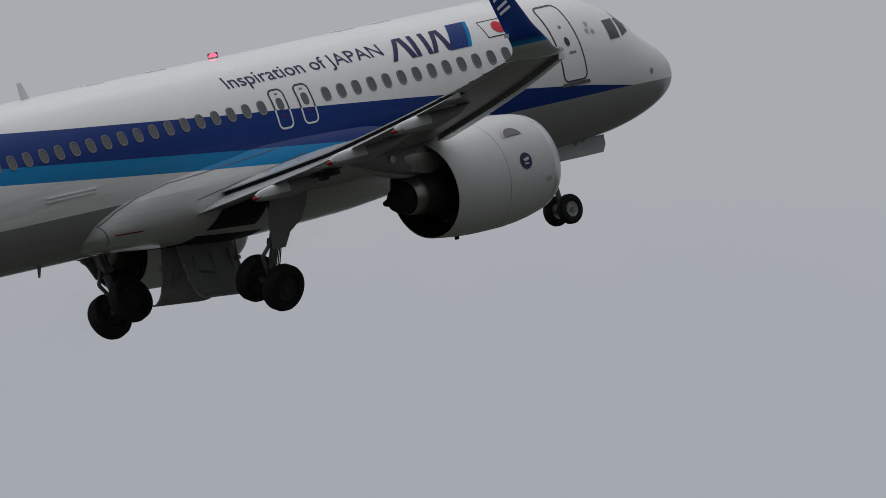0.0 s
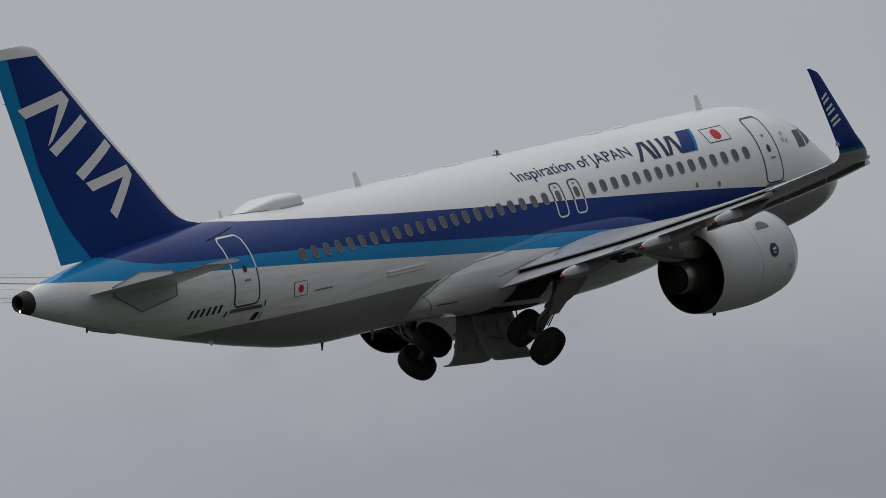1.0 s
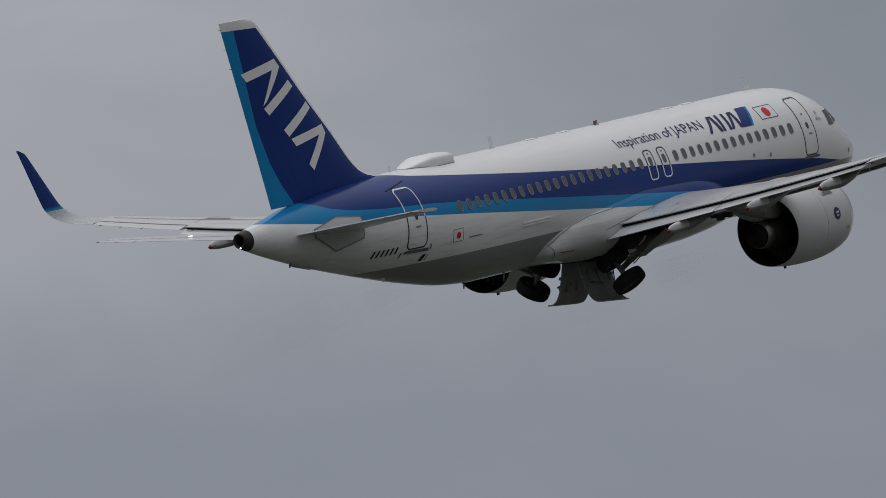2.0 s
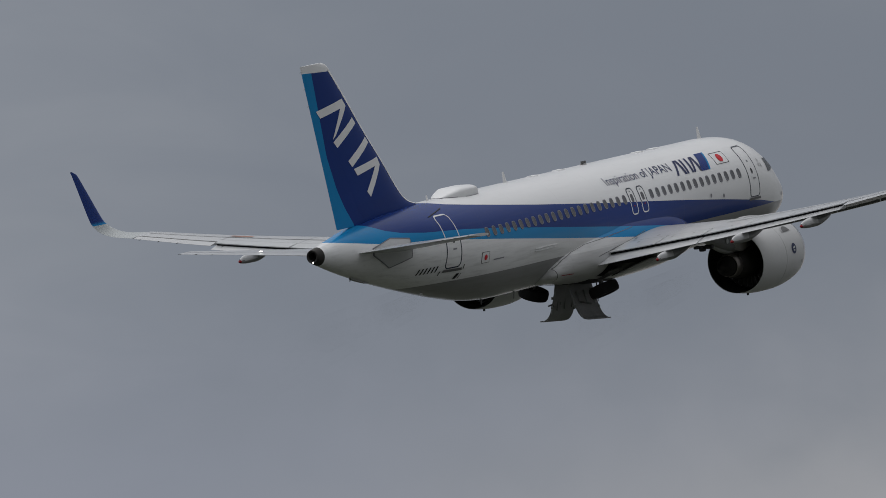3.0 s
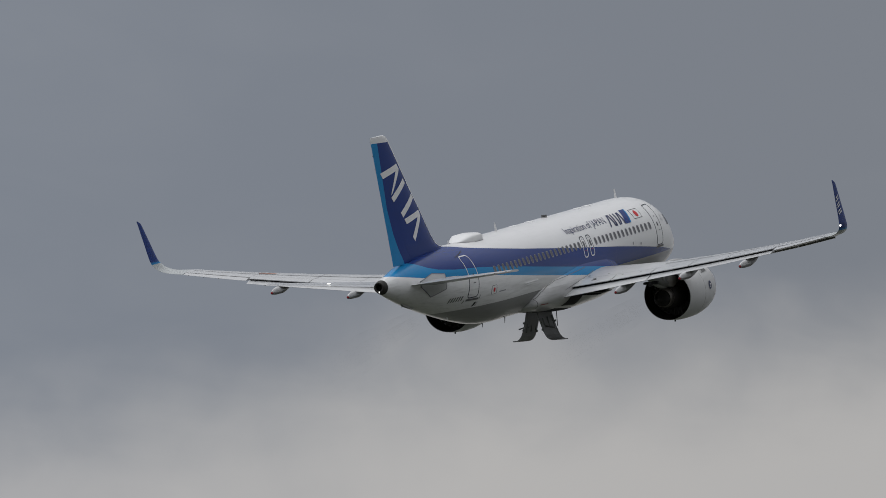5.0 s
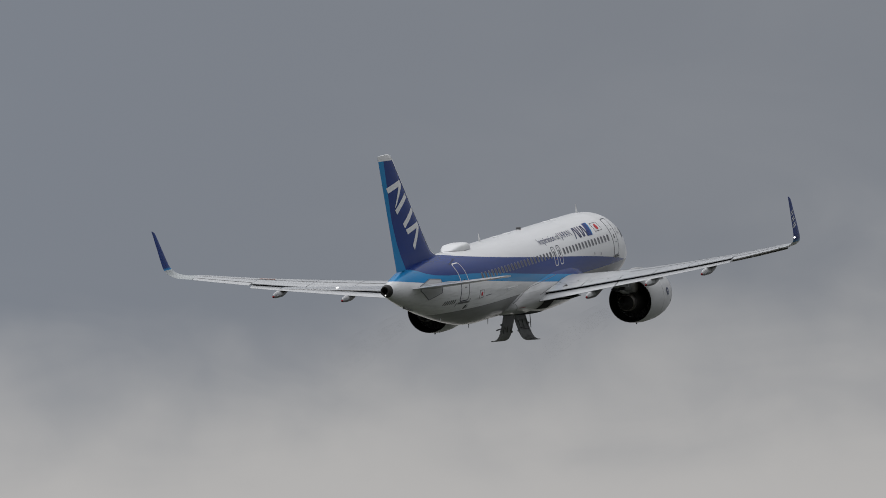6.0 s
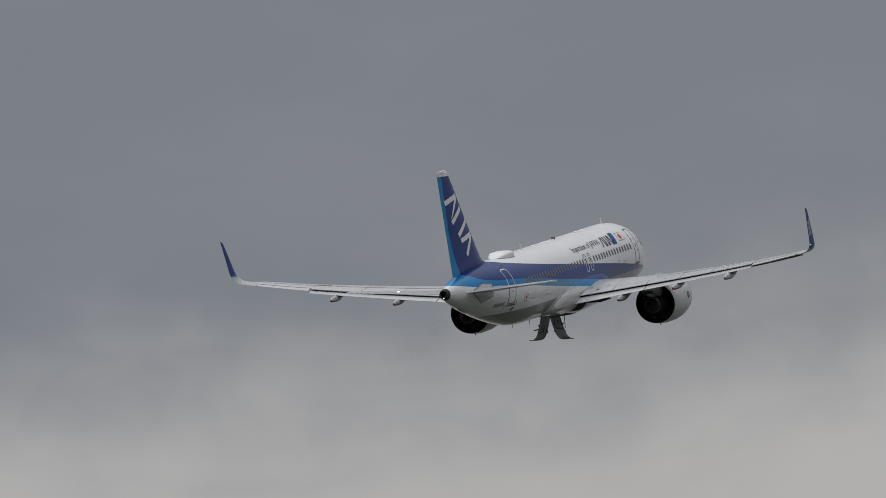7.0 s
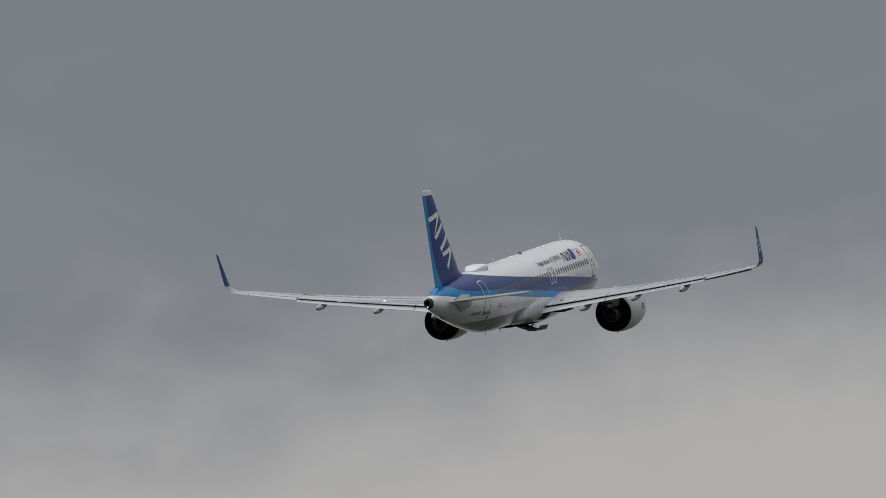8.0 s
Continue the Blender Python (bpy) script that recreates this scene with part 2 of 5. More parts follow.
INK = principled("black_lettering", (0.02, 0.02, 0.022), 0.5)
TURF = principled("airfield_turf", (0.047, 0.051, 0.040), 0.9, grain=0.5, grain_scale=0.02)


def glowing(name, colour, strength):
    m = principled(name, colour, 0.4)
    b = next(k for k in m.node_tree.nodes if k.type == "BSDF_PRINCIPLED")
    b.inputs["Emission Color"].default_value = (*colour, 1)
    b.inputs["Emission Strength"].default_value = strength
    return m




def thin_smoke():
    """Faint soot in the air behind the engines, thinning out downstream."""
    m = bpy.data.materials.new("thin_exhaust_smoke")
    m.use_nodes = True
    n = Nodes(m.node_tree)
    coords = n.add("ShaderNodeTexCoord").outputs["Object"]
    sep = n.add("ShaderNodeSeparateXYZ")
    n.put(sep.inputs[0], coords)
    puff = n.noise(coords, 0.35, 4.0, 0.6)
    fade = n.math("MULTIPLY", n.smooth(sep.outputs[0], 0.0, 5.0), n.smooth(sep.outputs[0], 4.0, 19.0, 1.0, 0.0))
    alpha = n.math("MULTIPLY", n.math("MULTIPLY", fade, n.smooth(puff, 0.38, 0.78)), 0.030)
    clear = n.add("ShaderNodeBsdfTransparent")
    soot = n.add("ShaderNodeBsdfDiffuse")
    soot.inputs[0].default_value = (0.05, 0.05, 0.05, 1)
    mix = n.add("ShaderNodeMixShader")
    n.put(mix.inputs[0], alpha)
    n.put(mix.inputs[1], clear.outputs[0])
    n.put(mix.inputs[2], soot.outputs[0])
    n.put(n.add("ShaderNodeOutputMaterial").inputs[0], mix.outputs[0])
    return m


SMOKE = thin_smoke()
BEACON_RED = glowing("beacon_red_flash", (1.0, 0.06, 0.10), 4.5)
STROBE_WHITE = glowing("strobe_white_flash", (1.0, 1.0, 1.0), 9.0)
WHITE_GLOW = glowing("white_glow", (1.0, 0.98, 0.92), 2.0)


# ---- mesh helpers ----
def part(name, bm, material, parent=None, label="", smooth=True):
    """One mesh object, in the space of the thing or part that it belongs to."""
    me = bpy.data.meshes.new(name)
    bmesh.ops.recalc_face_normals(bm, faces=bm.faces)
    for f in bm.faces:
        f.smooth = smooth
    bm.to_mesh(me)
    bm.free()
    for m in material if isinstance(material, (list, tuple)) else [material]:
        me.materials.append(m)
    if smooth:
        me.set_sharp_from_angle(angle=radians(38))
    ob = new(name, me)
    if parent is not None:
        ob.parent = parent
    if label:
        tagged(ob, label)
    return ob


def shade_undersides(bm):
    """Downward faces take the second, darker paint, which holds the underside's shade."""
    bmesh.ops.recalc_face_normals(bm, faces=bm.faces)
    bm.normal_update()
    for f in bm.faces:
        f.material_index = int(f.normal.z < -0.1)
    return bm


def repeat(ob, m, parent=None):
    """Another object on the same mesh."""
    twin = new(ob.name.split(".")[0], ob.data)
    twin.parent = parent or ob.parent
    twin.matrix_basis = m
    if "label" in ob:
        twin["label"] = ob["label"]
    return twin


def loft(bm, rings, caps=(True, True), closed=True):
    """Skin a row of rings of equal length."""
    vs = [[bm.verts.new(p) for p in r] for r in rings]
    k = len(vs[0])
    for a, b in zip(vs, vs[1:]):
        for i in range(k if closed else k - 1):
            j = (i + 1) % k
            bm.faces.new((a[i], a[j], b[j], b[i]))
    for flag, ring in zip(caps, (vs[0], vs[-1])):
        if flag:
            bm.faces.new(ring)
    return bm


def lathe(bm, outline, axis_at=(0, 0, 0), tilt=0.0, n=48, squash=lambda a, x, r: r, close=False):
    """Turn (x, r) pairs round an axis along x."""
    rot = Matrix.Rotation(radians(tilt), 3, "Y")
    rings = []
    for x, r in outline:
        rings.append([Vector(axis_at) + rot @ Vector((x, squash(a, x, r) * math.sin(a), squash(a, x, r) * math.cos(a))) for a in (2 * math.pi * i / n for i in range(n))])
    if close:
        rings.append(rings[0])
        vs = [[bm.verts.new(p) for p in r] for r in rings[:-1]]
        vs.append(vs[0])
        for a, b in zip(vs, vs[1:]):
            for i in range(n):
                j = (i + 1) % n
                bm.faces.new((a[i], a[j], b[j], b[i]))
        return bm
    return loft(bm, rings)


def slab(bm, lo, hi, bevel=0.0):
    """A bevelled box from corner to corner."""
    m = Matrix.Translation((Vector(lo) + Vector(hi)) / 2) @ Matrix.Diagonal((*(Vector(hi) - Vector(lo)), 1))
    geom = bmesh.ops.create_cube(bm, size=1, matrix=m)
    if bevel:
        es = {e for v in geom["verts"] for e in v.link_edges}
        bmesh.ops.bevel(bm, geom=list(es), offset=bevel, segments=2, affect="EDGES", profile=0.6)
    return bm


def rod(bm, a, b, r0, r1=None, n=14):
    """A round bar from a to b."""
    a, b = Vector(a), Vector(b)
    q = (b - a).to_track_quat("Z", "Y")
    r1 = r0 if r1 is None else r1
    rings = []
    for p, r in ((a, r0 * 0.8), (a + (b - a) * 0.02, r0), (b - (b - a) * 0.02, r1), (b, r1 * 0.8)):
        rings.append([p + q @ Vector((r * math.cos(t), r * math.sin(t), 0)) for t in (2 * math.pi * i / n for i in range(n))])
    return loft(bm, rings)


def hermite(xs, ys, x):
    """A smooth line through the points that never overshoots."""
    xs, ys = np.array(xs, float), np.array(ys, float)
    d = np.diff(ys) / np.diff(xs)
    m = np.zeros(len(xs))
    m[0], m[-1] = d[0], d[-1]
    for i in range(1, len(xs) - 1):
        m[i] = 0 if d[i - 1] * d[i] <= 0 else 2 * d[i - 1] * d[i] / (d[i - 1] + d[i])
    i = int(min(max(np.searchsorted(xs, x) - 1, 0), len(xs) - 2))
    h = xs[i + 1] - xs[i]
    t = min(max((x - xs[i]) / h, 0), 1)
    return float((2 * t**3 - 3 * t**2 + 1) * ys[i] + (t**3 - 2 * t**2 + t) * h * m[i] + (-2 * t**3 + 3 * t**2) * ys[i + 1] + (t**3 - t**2) * h * m[i + 1])


# ---- the ground under the flight, out of view: it darkens the undersides ----
def build_ground():
    bm = bmesh.new()
    bmesh.ops.create_grid(bm, x_segments=8, y_segments=8, size=4500)
    g = part("ground", bm, TURF, smooth=False)
    tagged(g, "flat green airfield turf under the overcast sky", "ground", kind="structure")


build_ground()

# ---- the airliner: x aft from the nose, y to starboard, z up from the cabin's centre line ----
plane = new("airliner")
tagged(plane, "white twin-engine airliner with navy and azure bands, climbing under grey cloud", "airplane")

STN = [0, .12, .35, .7, 1.2, 1.8, 2.4, 3.0, 3.8, 4.8, 6.2, 24.5, 26.0, 28.0, 30.0, 32.0, 34.0, 36.0, 37.4]
TOP = [-.62, -.38, -.12, .14, .44, .84, 1.30, 1.62, 1.88, 2.02, 2.07, 2.07, 2.07, 2.06, 2.04, 1.96, 1.76, 1.45, 1.22]
BOT = [-.80, -1.04, -1.24, -1.42, -1.60, -1.76, -1.87, -1.94, -2.00, -2.05, -2.07, -2.07, -1.98, -1.66, -1.25, -.80, -.31, .25, .70]
WID = [.08, .34, .60, .88, 1.16, 1.40, 1.58, 1.72, 1.84, 1.93, 1.975, 1.975, 1.96, 1.86, 1.66, 1.36, 1.00, .55, .25]


def hull(x):
    """Half height, half width and centre height of the fuselage at x."""
    t, b, w = (hermite(STN, a, x) for a in (TOP, BOT, WID))
    return (t - b) / 2, w, (t + b) / 2


def on_hull(x, z, out=0.0, side=1):
    """The point of the skin at x and height z, lifted outwards."""
    h, w, c = hull(x)
    s = min(max((z - c) / h, -1), 1)
    y = w * math.sqrt(1 - s * s)
    nrm = Vector((0, y / w**2, (z - c) / h**2)).normalized()
    p = Vector((x, y, z)) + nrm * out
    return Vector((p.x, p.y * side, p.z))


def hull_pose(x, z, side=1, out=0.0):
    """A pose on the skin: local x aft, local y up the skin, local z outwards."""
    p = on_hull(x, z, out, side)
    ax = (on_hull(x + .05, z, 0, side) - on_hull(x - .05, z, 0, side)).normalized()
    up = (on_hull(x, z + .05, 0, side) - on_hull(x, z - .05, 0, side)).normalized()
    if side > 0:
        ax = -ax
    nz = ax.cross(up).normalized()
    up = nz.cross(ax)
    return Matrix.Translation(p) @ Matrix((ax, up, nz)).transposed().to_4x4()


def patch(bm, corners, where, out=0.008, n=8):
    """A thin four-cornered plate laid on a curved skin; corners in the skin's two coordinates."""
    a, b, c, d = (Vector(p) for p in corners)
    grid = {}
    for i in range(n + 1):
        for j in range(n + 1):
            u, v = i / n, j / n
            p = (a * (1 - u) + b * u) * (1 - v) + (d * (1 - u) + c * u) * v
            grid[i, j] = bm.verts.new(where(p.x, p.y, out))
    for i in range(n):
        for j in range(n):
            bm.faces.new((grid[i, j], grid[i + 1, j], grid[i + 1, j + 1], grid[i, j + 1]))
    return bm


def band(bm, path, width, where, out=0.012, closed=True):
    """A raised strip along a path on a curved skin."""
    k = len(path)
    rows = []
    for i, p in enumerate(path):
        a, b = Vector(path[(i - 1) % k]), Vector(path[(i + 1) % k])
        if not closed:
            a = Vector(path[max(i - 1, 0)])
            b = Vector(path[min(i + 1, k - 1)])
        t = (b - a).normalized()
        s = Vector((-t.y, t.x)) * width / 2
        q = Vector(p)
        rows.append([where(*(q + s), 0.0), where(*(q + s), out), where(*(q - s), out), where(*(q - s), 0.0)])
    if closed:
        rows.append(rows[0])
    return loft(bm, rows, caps=(False, False), closed=False)


def rounded(x0, z0, x1, z1, r, n=6, step=0.12):
    """A rounded rectangle as a closed path."""
    pts = []
    for cx, cz, a0 in ((x1 - r, z1 - r, 0), (x0 + r, z1 - r, 90), (x0 + r, z0 + r, 180), (x1 - r, z0 + r, 270)):
        for i in range(n + 1):
            a = radians(a0 + 90 * i / n)
            pts.append((cx + r * math.cos(a), cz + r * math.sin(a)))
    out = []
    for p, q in zip(pts, pts[1:] + pts[:1]):
        k = max(1, int(math.dist(p, q) / step))
        out += [(p[0] + (q[0] - p[0]) * i / k, p[1] + (q[1] - p[1]) * i / k) for i in range(k)]
    return out


def starboard(x, z, out):
    return on_hull(x, z, out, 1)


def port(x, z, out):
    return on_hull(x, z, out, -1)


FAIR_X = [9.0, 10.0, 11.5, 13.0, 16.0, 17.5, 19.4, 20.4, 21.1, 21.6, 21.88, 22.02]
FAIR_W = [1.0, 1.62, 2.09, 2.19, 2.23, 2.17, 2.09, 2.03, 1.96, 1.84, 1.66, 1.2]
FAIR_T = [-1.0, -0.65, -0.02, 0.22, 0.28, 0.11, -0.18, -0.42, -0.66, -0.95, -1.2, -1.5]
FAIR_B = [-1.95, -2.10, -2.26, -2.37, -2.43, -2.33, -2.13, -2.06, -2.02, -1.96, -1.88, -1.75]


def fairing(x):
    """Half width, top and bottom of the belly fairing at x."""
    return hermite(FAIR_X, FAIR_W, x), hermite(FAIR_X, FAIR_T, x), hermite(FAIR_X, FAIR_B, x)


def on_flank(x, z, out):
    """The outer of hull and fairing on the starboard side."""
    a = on_hull(x, z, out)
    if not 9.0 < x < 22.0 or z > fairing(x)[1]:
        return a
    b = on_fairing(x, z, out)
    return b if b.y > a.y else a


def on_fairing(x, z, out):
    w, t, b = fairing(x)
    c = min(abs(z - (t + b) / 2) / ((t - b) / 2), 1) ** (1 / 0.85)
    return Vector((x, w * math.sqrt(1 - c * c) ** 0.72 + out, z))


# ---- fuselage ----
def build_fuselage():
    bm = bmesh.new()
    xs = [3.2 * (i / 30) ** 1.7 for i in range(30)] + list(np.linspace(3.2, 6.4, 14)) + list(np.linspace(6.9, 24, 30)) + list(np.linspace(24.4, 37.05, 44))
    rings = []
    for x in xs:
        h, w, c = hull(x)
        rings.append([(x, w * math.sin(a), c + h * math.cos(a)) for a in (2 * math.pi * i / 72 for i in range(72))])
    loft(bm, rings, caps=(True, False))
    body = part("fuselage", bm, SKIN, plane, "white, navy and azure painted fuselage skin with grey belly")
    # dark auxiliary exhaust at the tail's end
    bm = bmesh.new()
    rings = []
    for x, k in ((37.05, 1.0), (37.25, 1.0), (37.42, 0.96), (37.44, 0.86), (37.40, 0.62), (37.0, 0.5), (36.95, 0.1)):
        h, w, c = hull(min(x, 37.4))
        rings.append([(x, w * k * math.sin(a), c + h * k * math.cos(a)) for a in (2 * math.pi * i / 40 for i in range(40))])
    loft(bm, rings, caps=(False, True))
    part("tail_exhaust", bm, DARK, plane, "dark metal exhaust of the auxiliary engine")
    bm = bmesh.new()
    bmesh.ops.create_icosphere(bm, subdivisions=2, radius=0.035, matrix=Matrix.Translation((37.42, 0.02, 0.74)))
    part("tail_light", bm, WHITE_GLOW, plane, "small white navigation light")
    # wing-to-body fairing
    bm = bmesh.new()
    rings = []
    for x in list(np.linspace(9.0, 21.0, 52)) + list(np.linspace(21.2, 22.02, 14)):
        w, t, b = fairing(x)
        ring = []
        for i in range(64):
            a = 2 * math.pi * i / 64
            s, co = math.sin(a), math.cos(a)
            p = 0.72
            ring.append((x, w * math.copysign(abs(s) ** p, s), (t + b) / 2 + (t - b) / 2 * math.copysign(abs(co) ** 0.85, co)))
        rings.append(ring)
    loft(bm, rings)
    part("belly_fairing", bm, FAIRING, plane, "pale grey wing-to-body fairing")
    return body


FUSELAGE = build_fuselage()


# ---- lifting surfaces ----
def foil(t, k=14, lo=0.0, hi=1.0):
    """Outline of an airfoil of thickness t, from its rear upper side round the nose to the rear lower side, cut to lo..hi of the chord."""
    def half(x):
        return 5 * t * (0.2969 * math.sqrt(x) - 0.126 * x - 0.3516 * x**2 + 0.2843 * x**3 - 0.1015 * x**4)
    xs = [lo + (hi - lo) * 0.5 * (1 - math.cos(math.pi * i / k)) for i in range(k + 1)]
    return [(x, half(x) * 1.15) for x in reversed(xs)] + [(x, -half(x) * 0.85) for x in xs[1 if lo == 0 else 0:]]


WING_Y = [0.6, 2.0, 6.4, 10.0, 14.0, 16.6]
WING_LE = [11.1, 11.9, 14.25, 16.2, 18.35, 19.75]
WING_TE = [18.7, 18.72, 18.85, 19.82, 20.95, 21.68]
WING_Z = [-1.35, -1.22, -0.71, -0.23, 0.37, 0.83]
WING_T = [0.15, 0.145, 0.12, 0.112, 0.108, 0.105]


def wing_at(y):
    return [float(np.interp(y, WING_Y, a)) if a is not WING_Z else hermite(WING_Y, a, y) for a in (WING_LE, WING_TE, WING_Z, WING_T)]


def wing_ring(y, side, lo, hi, k=12, dx=0.0, dz=0.0, turn=0.0, thick=1.0):
    le, te, z, t = wing_at(y)
    c = te - le
    inc = radians(1.4 - 2.2 * (y - 2) / 15)
    ring = []
    for u, v in foil(t * thick, k, lo, hi):
        px, pz = u * c, v * c
        # turned about the piece's front (flaps) after the shift
        fx = lo * c if lo > 0 else hi * c
        rx, rz = px - fx, pz
        a = radians(turn)
        px, pz = fx + rx * math.cos(a) + rz * math.sin(a) + dx, -rx * math.sin(a) + rz * math.cos(a) + dz
        px -= 0.4 * c
        ring.append((le + 0.4 * c + px * math.cos(inc) + pz * math.sin(inc), y * side, z - px * math.sin(inc) + pz * math.cos(inc)))
    return ring


TIP_S = [0, 0.17, 0.29, 0.40, 0.7, 1.0]
TIP_Y = [16.6, 17.25, 17.64, 17.80, 17.88, 17.95]
TIP_Z = [0.83, 0.96, 1.20, 1.57, 2.62, 3.68]


def build_wing(side):
    bm = bmesh.new()
    loft(bm, [wing_ring(y, side, 0.0, 0.76) for y in np.linspace(0.8, 13.6, 36)])
    loft(bm, [wing_ring(y, side, 0.0, 0.80) for y in np.linspace(13.6, 16.7, 10)])
    wing = part("wing", shade_undersides(bm), [WING_GREY, SHADE_GREY], plane, "pale grey swept wing, shade painted into its darker lower skin")
    # spoilers lie over the flap slot
    for y0, y1 in ((2.15, 4.2), (4.25, 6.36), (6.42, 8.6), (8.65, 10.8), (10.85, 13.58)):
        bm = bmesh.new()
        rings = []
        for y in np.linspace(y0, y1, 6):
            le, te, z, t = wing_at(y)
            ring = wing_ring(y, side, 0.70, 0.90, k=4, dz=0.014)
            top = ring[:5]
            rings.append([Vector(p) for p in top] + [Vector(p) - Vector((0, 0, 0.035)) for p in reversed(top)])
        loft(bm, rings)
        part("spoiler", bm, WING_GREY, wing)
    # a black filler stands for the shade in the slot between wing and flap
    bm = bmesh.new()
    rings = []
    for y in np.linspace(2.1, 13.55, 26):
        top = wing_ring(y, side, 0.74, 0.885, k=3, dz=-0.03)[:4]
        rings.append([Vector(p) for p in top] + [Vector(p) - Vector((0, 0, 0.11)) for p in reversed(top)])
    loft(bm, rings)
    part("flap_slot_shade", bm, BLACK, wing, "black filler standing for the shade in the slot ahead of the flaps")
    for y0, y1, d in ((2.0, 6.36, 6), (6.42, 13.58, 6)):
        bm = bmesh.new()
        loft(bm, [wing_ring(y, side, 0.78, 1.0, k=8, dx=0.16, dz=-0.095, turn=d, thick=1.0) for y in np.linspace(y0, y1, 12)])
        part("flap", shade_undersides(bm), [WING_GREY, SHADE_GREY], wing, "pale grey trailing-edge flap lowered a little")
    bm = bmesh.new()
    loft(bm, [wing_ring(y, side, 0.81, 1.0, k=8, turn=4) for y in np.linspace(13.66, 16.55, 10)])
    part("aileron", shade_undersides(bm), [WING_GREY, SHADE_GREY], wing)
    for y0, y1 in ((2.3, 4.9), (6.7, 9.1), (9.15, 11.6), (11.65, 14.1), (14.15, 16.5)):
        bm = bmesh.new()
        loft(bm, [wing_ring(y, side, 0.0, 0.12, k=8, dx=-0.16, dz=-0.11, turn=-14, thick=1.08) for y in np.linspace(y0, y1, 6)])
        part("slat", bm, BARE, wing, "bare metal leading-edge slat drooped open")
    # skin joints across the upper side
    for y in (4.2, 8.6, 10.8, 13.62):
        bm = bmesh.new()
        rings = []
        for dy in (-0.012, 0.012):
            top = wing_ring(y + dy, side, 0.10, 0.69, k=8, dz=0.006)[:9]
            rings.append(top)
        loft(bm, rings, caps=(False, False), closed=False)
        part("skin_joint", bm, SURROUND, wing)
    # small dark hinge slits on the inner spoilers
    for y, lo in ((2.45, 0.62), (3.0, 0.74), (3.55, 0.62), (4.6, 0.74), (5.6, 0.74), (7.5, 0.74)):
        bm = bmesh.new()
        rings = []
        for dy in (-0.05, 0.05):
            rings.append(wing_ring(y + dy, side, lo, lo + 0.035, k=2, dz=0.02)[:3])
        loft(bm, rings, caps=(False, False), closed=False)
        part("hinge_slit", bm, GEAR, wing)
    # dark gaps: behind the slats, ahead of the spoilers and of the aileron
    for name, y0, y1, lo, hi in (("slat_seam", 2.3, 16.5, 0.122, 0.145), ("skin_seam", 6.5, 16.4, 0.47, 0.49), ("spoiler_seam", 2.15, 13.58, 0.690, 0.703), ("aileron_seam", 13.66, 16.55, 0.793, 0.816)):
        bm = bmesh.new()
        loft(bm, [wing_ring(y, side, lo, hi, k=2, dz=0.011)[:3] for y in np.linspace(y0, y1, 24)], caps=(False, False), closed=False)
        part(name, bm, GEAR, wing)
    for y in (16.3, 15.6, 14.9, 13.2):
        le, te, z, t = wing_at(y)
        bm = bmesh.new()
        rod(bm, (te - 0.06, y * side, z - 0.012), (te + 0.12, y * side, z - 0.03), 0.014, 0.007, 6)
        part("static_wick", bm, BLACK, wing)
    if side < 0:
        bm = bmesh.new()
        loft(bm, [wing_ring(y, side, 0.36, 0.42, k=2, dz=0.02)[:3] for y in np.linspace(12.85, 13.6, 6)], caps=(False, False), closed=False)
        part("wing_mark", bm, ORANGE, wing, "short orange mark on the upper skin")
    # flap track fairings, their tails drooped with the flaps, with red tips
    for tip, length in (((19.72, 4.98, -1.48), 3.4), ((20.45, 8.60, -0.92), 3.2), ((21.48, 12.12, -0.42), 2.8)):
        bm = bmesh.new()
        rings = []
        for i in range(23):
            d = length * (1 - i / 22)
            x = tip[0] - 0.10 - d
            top = tip[2] + hermite([0, 0.2, 0.8, 2.4, length], [0.16, 0.25, 0.33, 0.39, 0.44], d)
            low = tip[2] + hermite([0, 0.5, 1.2, 2.0, length], [0.0, -0.05, -0.06, 0.08, 0.43], d)
            wide = hermite([0, 0.25, 0.9, 1.6, 2.2, length], [0.05, 0.085, 0.15, 0.16, 0.13, 0.02], d)
            zc, tall = (top + low) / 2, (top - low) / 2
            rings.append([(x, tip[1] * side + wide * math.sin(a), zc + tall * math.cos(a)) for a in (2 * math.pi * k / 20 for k in range(20))])
        loft(bm, rings)
        # body shade painted darker; the upper tail, moving with the flap, stays pale
        for face in bm.faces:
            c = face.calc_center_median()
            face.material_index = int(c.x > tip[0] - 1.2 and c.z > tip[2] + 0.09)
        f = part("flap_track_fairing", bm, [SHADE_GREY, TRACK_GREY], wing, "grey canoe-shaped flap track fairing, shade painted darker on its body, pale tail")
        bm = bmesh.new()
        lathe(bm, [(0, 0.060), (0.06, 0.056), (0.12, 0.04), (0.15, 0.015)], (tip[0] - 0.15, tip[1] * side, tip[2] + 0.07), n=16)
        part("fairing_tip", bm, RED, f, "red fairing tip")
    # dark linkage under the joint of the two starboard flaps
    if side > 0:
        for lo, hi in (((18.40, 6.08, -1.20), (18.72, 6.30, -1.08)), ((18.45, 6.28, -1.30), (18.66, 6.50, -1.08)), ((18.35, 6.46, -1.22), (18.58, 6.80, -1.06))):
            bm = bmesh.new()
            slab(bm, lo, hi, 0.05)
            part("flap_linkage", bm, INK, wing, "dark flap linkage")
    # upswept tip
    bm = bmesh.new()
    rings = []
    n = 26
    base = wing_at(16.6)
